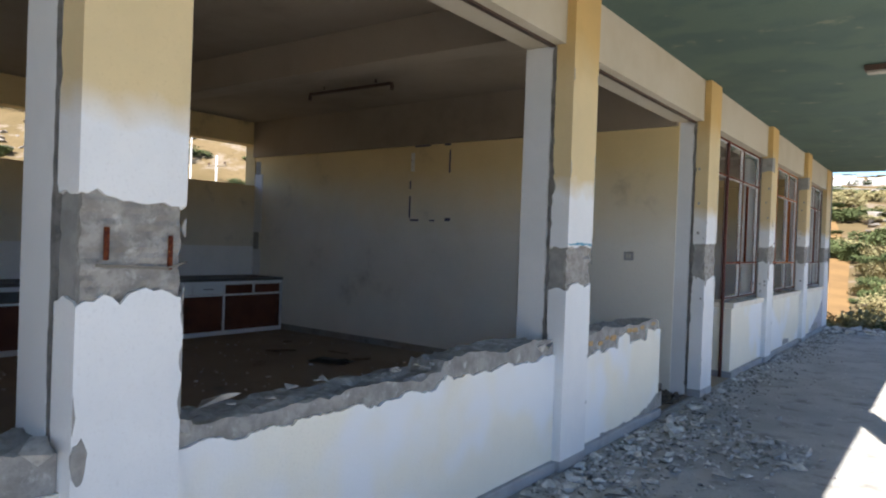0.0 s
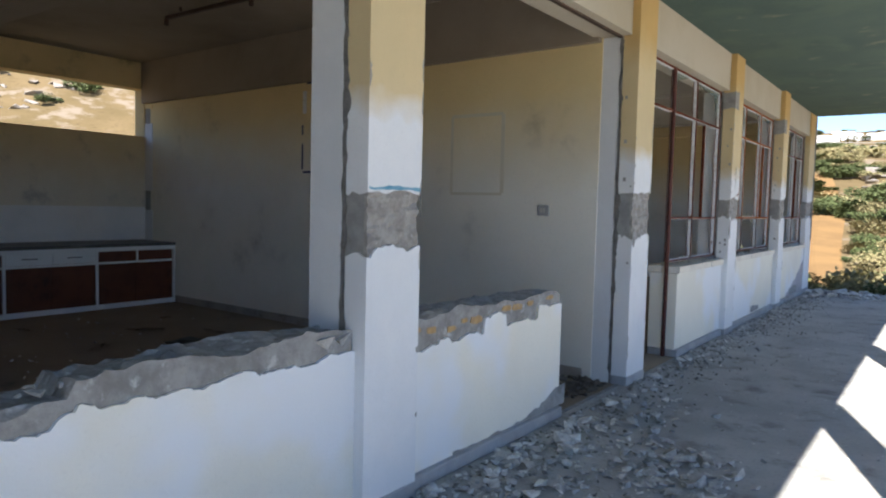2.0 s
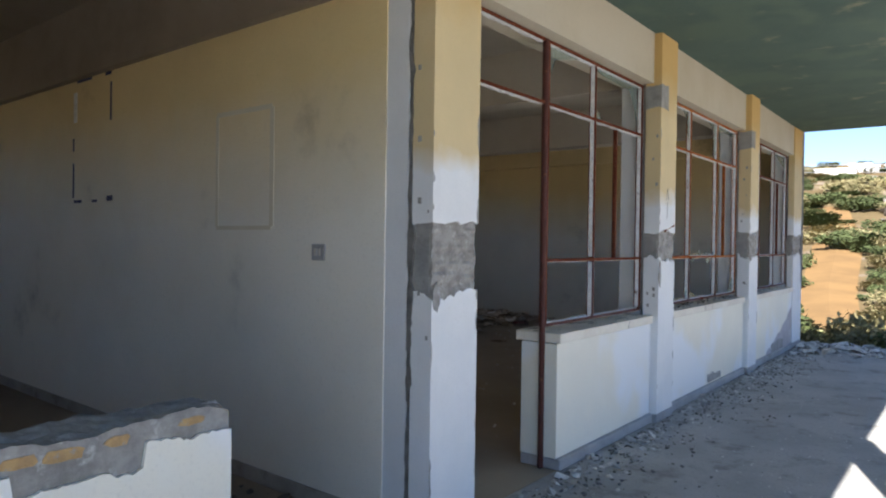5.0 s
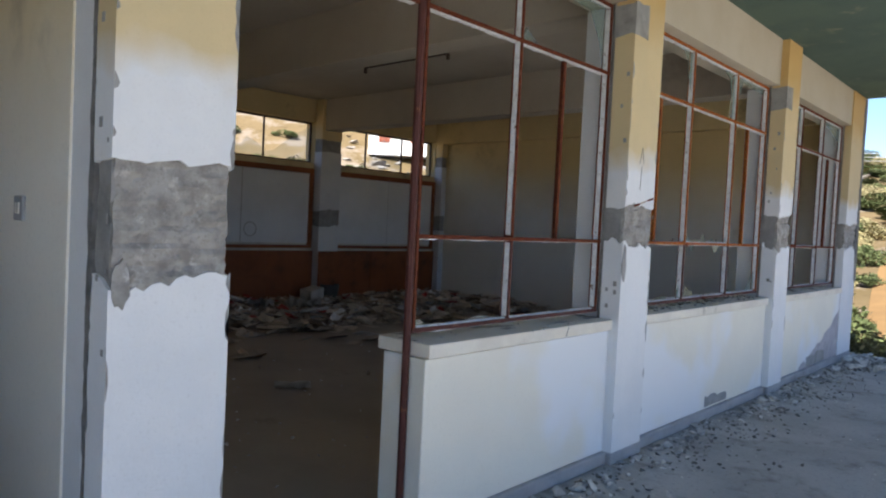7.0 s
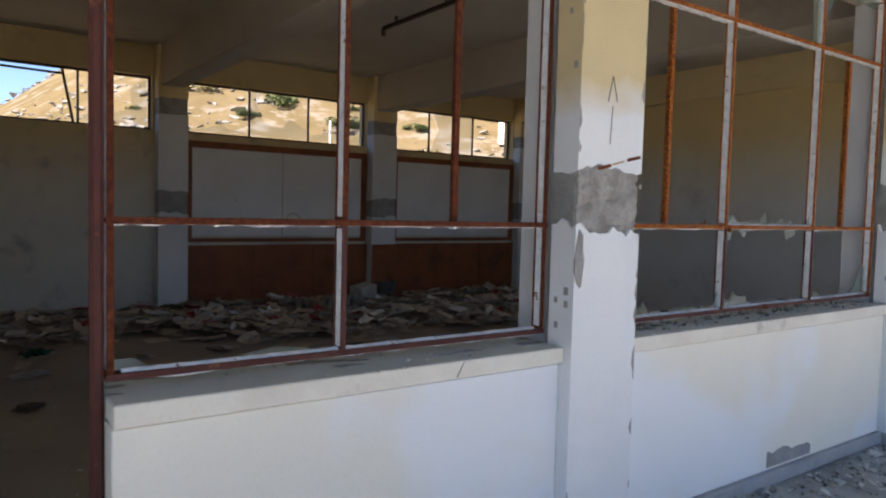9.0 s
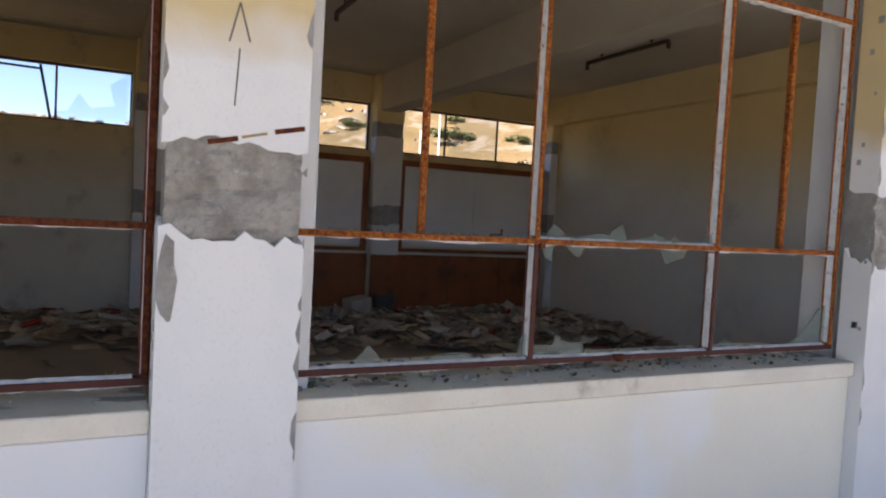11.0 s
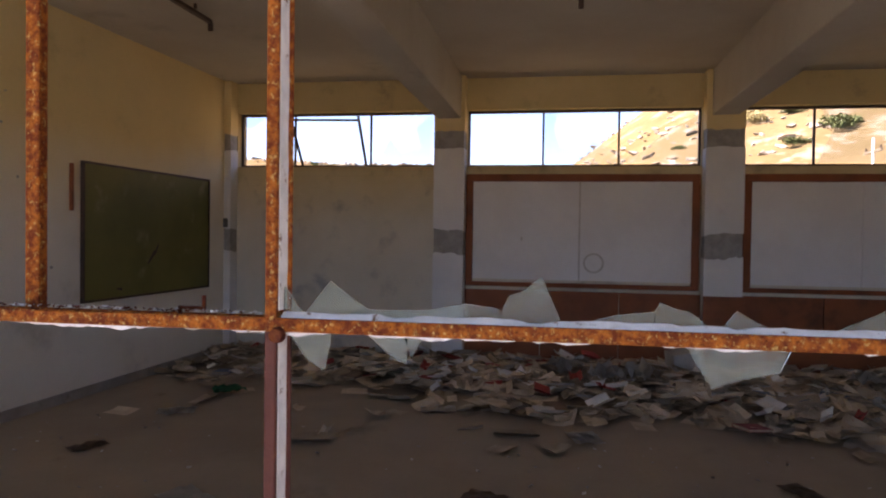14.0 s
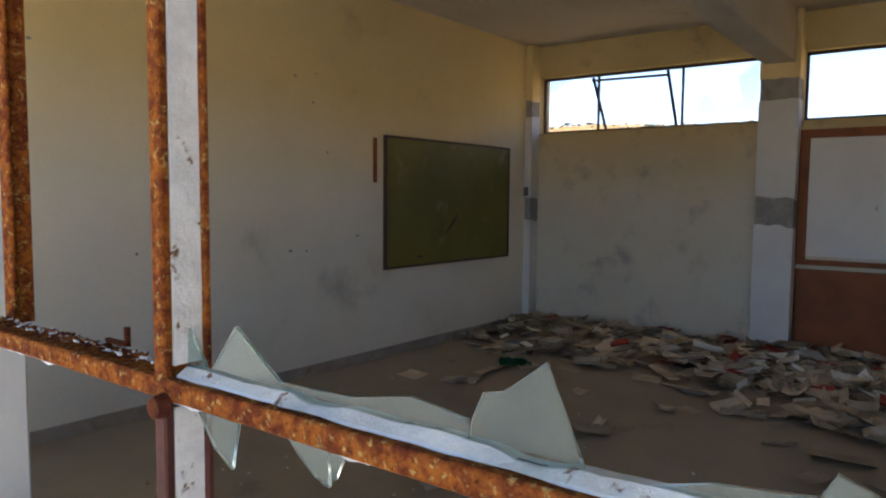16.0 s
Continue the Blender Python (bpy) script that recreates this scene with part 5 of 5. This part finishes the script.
# pale rocks on the slopes
V, F, n0 = [], [], 0
for n in range(7500):
    d, a = qq.uniform(28, 170), radians(qq.uniform(-35, 100))
    x, y = -5 - d * math.cos(a), 9 + d * math.sin(a)
    if noise.noise(Vector((x, y, 9)) * 0.035) < -0.12 or abs(x - track_x(y)) < 4.0 and y > 18:
        continue
    me = qq.choice(chunks)
    sz = qq.uniform(0.2, 0.55) if qq.random() < 0.8 else qq.uniform(0.45, 0.95)
    m = pose(x, y, hill(x, y) + sz * 0.15, qq.uniform(-20, 20), qq.uniform(-20, 20), qq.uniform(0, 360)) @ Matrix.Diagonal((sz * qq.uniform(0.8, 1.6), sz, sz * qq.uniform(0.5, 0.9), 1))
    V += [tuple(m @ v.co) for v in me.vertices]
    F += [tuple(i + n0 for i in p.vertices) for p in me.polygons]
    n0 += len(me.vertices)
me = bpy.data.meshes.new("hillside_rocks")
me.from_pydata(V, [], F)
me.materials.append(M_ROCK)
tagged(new("hillside_rocks", me), "pale boulders strewn over the dry slope", "rocks", "", "stuff")

# dirt track beyond the walkway
M_TRACK = material("ochre_track", (0.25, 0.155, 0.070), (0.20, 0.125, 0.06), 0.5, 6, rough=1, bump=0.5, spec=0.0)
bm, rows = bmesh.new(), []
for k in range(32):
    y = 22.0 + k * 2.0
    cx, hw = track_x(y), 0.75 + 0.020 * (y - 21)
    rows.append([bm.verts.new((cx + hw * f, y, hill(cx + hw * f, y) + 0.16 - 0.12 * abs(f))) for f in (-1, -0.5, 0, 0.5, 1)])
for a, b in zip(rows, rows[1:]):
    for k in range(4):
        bm.faces.new((a[k], a[k + 1], b[k + 1], b[k]))
solid("road_track", bm, M_TRACK, "ochre dirt track running up from the walkway end", "track", "structure")

def house(x, y, ang, w, d, h, label, wins, z=None):
    t = thing("house", label, "house", at=pose(x, y, (hill(x, y) if z is None else z) - 0.5, 0, 0, ang))
    part("wall", box(-w / 2, w / 2, -d / 2, d / 2, 0, h), M_HOUSE, t)
    bm = box(-w / 2 - 0.15, w / 2 + 0.15, -d / 2 - 0.15, d / 2 + 0.15, h, h + 0.25)
    part("roof", bm, M_HOUSE, t)
    for wx, wz, ww, wh in wins:
        f = part("window", box(wx - ww / 2, wx + ww / 2, -d / 2 - 0.03, -d / 2 + 0.1, wz, wz + wh), M_BENCHTOP, t, "dark window")
        part("shutter", box(wx - ww / 2 - 0.02, wx - 0.02, -d / 2 - 0.09, -d / 2 - 0.035, wz, wz + wh), M_SHUTTER, f, "red wooden shutter")
        part("shutter", box(wx + 0.02, wx + ww / 2 + 0.02, -d / 2 - 0.09, -d / 2 - 0.035, wz, wz + wh), M_SHUTTER, f, "red wooden shutter")

house(-56, 59, 40, 9, 7, 5.2, "white two-storey house with red shutters on the slope", ((-3, 1.2, 0.8, 1.1), (0.2, 1.2, 0.8, 1.1), (3, 1.2, 0.8, 1.1), (-2.8, 3.4, 0.7, 0.9), (0.4, 3.4, 0.7, 0.9), (3, 3.4, 0.7, 0.9)))
house(-49.5, 55.5, 40, 6, 6, 3.6, "white single-storey house with red shutters on the slope", ((-1.5, 1.2, 1.0, 1.2), (1.5, 1.2, 1.0, 1.2)))
house(-41, 31, 35, 7, 5, 3.0, "low white house on the slope behind the school", ((-1.5, 1.0, 1.0, 1.2),))
house(-15.6, 118, 5, 5.0, 4, 0.7, "long low white house far up the hillside", ())

for x, y, w in ((-8.8, 121, 2.2), (-11.4, 120, 1.6), (-13.0, 121, 2.6), (-7.4, 122, 2.0)):
    house(x, y, 5, w, 2.5, 1.1, "tiny white house far up the hillside", ())

def pole(x, y, h):
    t = thing("utility_pole", "slim pale utility pole with a crossarm", "pole", "utility poles", at=pose(x, y, hill(x, y) - 0.3))
    bm = bmesh.new()
    bmesh.ops.create_cone(bm, segments=10, radius1=0.085, radius2=0.06, depth=h, cap_ends=True, matrix=Matrix.Translation((0, 0, h / 2)))
    part("shaft", bm, M_HOUSE, t)
    part("crossarm", box(-0.9, 0.9, -0.05, 0.05, h - 0.7, h - 0.58), M_STEM, t)
    for xx in (-0.8, 0.0, 0.8):
        part("insulator", box(xx - 0.04, xx + 0.04, -0.04, 0.04, h - 0.58, h - 0.42), M_LAMP, t)

pole(-36.5, 27.5, 6.5)
pole(-52, 36, 7.5)
pole(-30, 48, 8)
pole(34, 60, 8)
for k in range(3):
    c = bpy.data.curves.new("power_cable", "CURVE")
    c.dimensions, c.bevel_depth = "3D", 0.014
    sp = c.splines.new("POLY")
    sp.points.add(20)
    za, zb_ = hill(-30, 48) + 7.2, hill(34, 60) + 7.2
    for i, p in enumerate(sp.points):
        f = i / 20
        p.co = (-30.8 + 64 * f + k * 0.8, 48 + 12 * f, za + (zb_ - za) * f - 2.2 * 4 * f * (1 - f) - k * 0.25, 1)
    c.materials.append(M_PLINTH)
    tagged(new("power_cable", c), "pale overhead cable sagging across the valley", "cable", "power cables")

# window fittings
bm = bmesh.new()
bmesh.ops.create_cone(bm, segments=16, radius1=0.012, radius2=0.010, depth=0.012, cap_ends=True, matrix=Matrix.Translation((WX + 0.021, 12.592, Z_M - 0.014)) @ Matrix.Rotation(radians(90), 4, "Y"))
part("pivot_bolt", bm, M_RUST, win2, "dark rusty bolt")
bm = box(WX - 0.03, WX - 0.025, 12.41, 12.455, Z_M + 0.014, Z_M + 0.019)
add_box(bm, WX - 0.03, WX - 0.025, 12.41, 12.415, Z_M + 0.005, Z_M + 0.019)
add_box(bm, WX - 0.03, WX - 0.025, 12.45, 12.455, Z_M + 0.015, Z_M + 0.036)
part("latch", bm, M_RUST, win2, "bent rusty latch")

# cracks and bared steel in a column's broken band
c1 = cols[1]
stroke(c1, 2.13, 1.375, 2.36, 1.365, 0.009, "crack")
stroke(c1, 2.36, 1.365, 2.43, 1.385, 0.006, "crack")
for y, z0, z1 in ((2.165, 1.39, 1.49), (2.375, 1.36, 1.47)):
    part("rebar", box(FRONT - 0.012, FRONT - 0.0015, y - 0.008, y + 0.008, z0, z1, bevel=0.003), M_RUST, c1, "rusty reinforcing bar laid bare")
# strips of the torn-out frames under the lintel
for a, b in ((COLS[1][1], COLS[2][0]), (COLS[2][1], COLS[3][0])):
    solid("trim_head_strip", box(-1.69, -1.655, a + 0.002, b - 0.002, HEAD - 0.014, HEAD - 0.001), M_LAMP, "brown remnant of a window head under the lintel", "trim", "structure")
# dark joint along the threshold
solid("trim_threshold", box(WALL - 0.03, WALL + 0.0, COLS[2][1] + 1.66, COLS[3][0], 0.001, 0.006), M_CONC, "cracked cement joint along the doorway", "threshold", "structure")

# plaster knocked off the column edges
def corner_chips(col, a, b, seed):
    r = random.Random(seed)
    for n in range(18):
        z, h, w = r.uniform(0.15, 2.7), r.uniform(0.025, 0.13), r.uniform(0.004, 0.018)
        e, sg = (a, 1) if r.random() < 0.35 else (b, -1)
        e += sg * 0.0005
        pts = [(e, z), (e + sg * w * r.uniform(0.3, 0.7), z + h * 0.12), (e + sg * w, z + h * r.uniform(0.3, 0.5)), (e + sg * w * r.uniform(0.3, 0.9), z + h * 0.75), (e, z + h)]
        part("chip", polygon_plate(pts if sg < 0 else pts[::-1], FRONT + 0.0015, 0.0012), M_CONC, col, "chipped edge")

for i in (1, 2, 3, 4, 5):
    corner_chips(cols[i], *COLS[i], 300 + i)

# small marks and fittings in the far classroom
jb = thing("junction_box", "small dark junction box on the corner of the rear wall", "box")
part("body", box(-8.73, -8.70, 8.90, 8.955, 1.55, 1.66, bevel=0.006), M_BENCHTOP, jb)
part("cable_stub", box(-8.725, -8.715, 8.92, 8.93, 1.66, 2.3), M_WHITE, jb)
nm = random.Random(21)
mk = thing("nail_marks", "dark nail holes and rust spots on the partition", "wall mark")
for n in range(16):
    x, z, r = nm.uniform(-6.0, -2.3), nm.uniform(1.0, 2.9), nm.uniform(0.006, 0.013)
    part("hole", polygon_disc(x, 8.8615, z, r, nm.uniform(0.7, 1.8)), M_CONC, mk)
on_partition(mk, True)

# stains on the boards
nboard = [o for o in bpy.data.objects if o.name.startswith("notice_board")][0]
bm = bmesh.new()
ring = [[bm.verts.new((REAR + 0.0265, 13.38 + r * math.cos(k * 0.2618), 1.19 + r * math.sin(k * 0.2618))) for k in range(24)] for r in (0.095, 0.118)]
for k in range(24):
    bm.faces.new((ring[0][k], ring[0][(k + 1) % 24], ring[1][(k + 1) % 24], ring[1][k]))
part("ring_stain", bm, M_STAINMARK, nboard, "faint brown ring stain")
part("nail_spot", box(REAR + 0.0255, REAR + 0.027, 12.54, 12.56, 1.44, 1.48), M_STAINMARK, nboard, "small brown spot")
part("seam", box(REAR + 0.0255, REAR + 0.027, 13.205, 13.225, 0.985, 2.13), M_STAINMARK, nboard, "stained joint")
def smear(xa, za, xb, zb_, w):
    d = Vector((xb - xa, zb_ - za)).normalized() * w / 2
    bm = bmesh.new()
    q = [(xa - d.y, za + d.x), (xb - d.y * 0.4, zb_ + d.x * 0.4), (xb + d.y * 0.4, zb_ - d.x * 0.4), (xa + d.y, za - d.x)]
    bm.faces.new([bm.verts.new((x, 8.8865, z)) for x, z in q])
    part("smear", bm, M_DARKFRAME, bb, "dark scrape")

smear(-7.30, 1.28, -7.18, 1.16, 0.05)
smear(-7.30, 1.26, -7.36, 1.36, 0.035)
smear(-6.78, 0.93, -6.70, 0.94, 0.03)

# mortar left on the columns where the parapets were torn away
def mortar_patch(col, y, z, w, h, seed):
    r = random.Random(seed)
    pts = [(y + 0.5 * w * r.uniform(0.7, 1.05) * math.cos(k * 0.4488), z + 0.5 * h * r.uniform(0.75, 1.05) * math.sin(k * 0.4488)) for k in range(14)]
    part("mortar_patch", polygon_plate(pts, FRONT + 0.004, 0.008), M_BROKEN, col, "grey mortar patch")

mortar_patch(cols[4], 11.363, 1.23, 0.05, 0.26, 2)
mortar_patch(cols[3], 8.375, 1.20, 0.06, 0.16, 3)
mortar_patch(cols[1], COLS[1][0] + 0.022, 0.80, 0.055, 0.15, 1)

# cracks in the painted sill
for y in (10.82,):
    part("crack", polygon_plate([(y, 0.832), (y + 0.005, 0.832), (y + 0.034, 0.884), (y + 0.030, 0.884)], WALL + 0.0235, 0.0012), M_TORN, walls[3], "fine crack in the sill")
# catch on the bottom rail of the glass-strewn window
bm = box(WX + 0.014, WX + 0.030, 12.955, 12.985, Z_B - 0.012, Z_B + 0.004, bevel=0.004)
add_box(bm, WX + 0.003, WX + 0.020, 12.945, 12.995, Z_B + 0.002, Z_B + 0.014, bevel=0.003)
part("catch", bm, M_RUST, win2, "rusty catch")
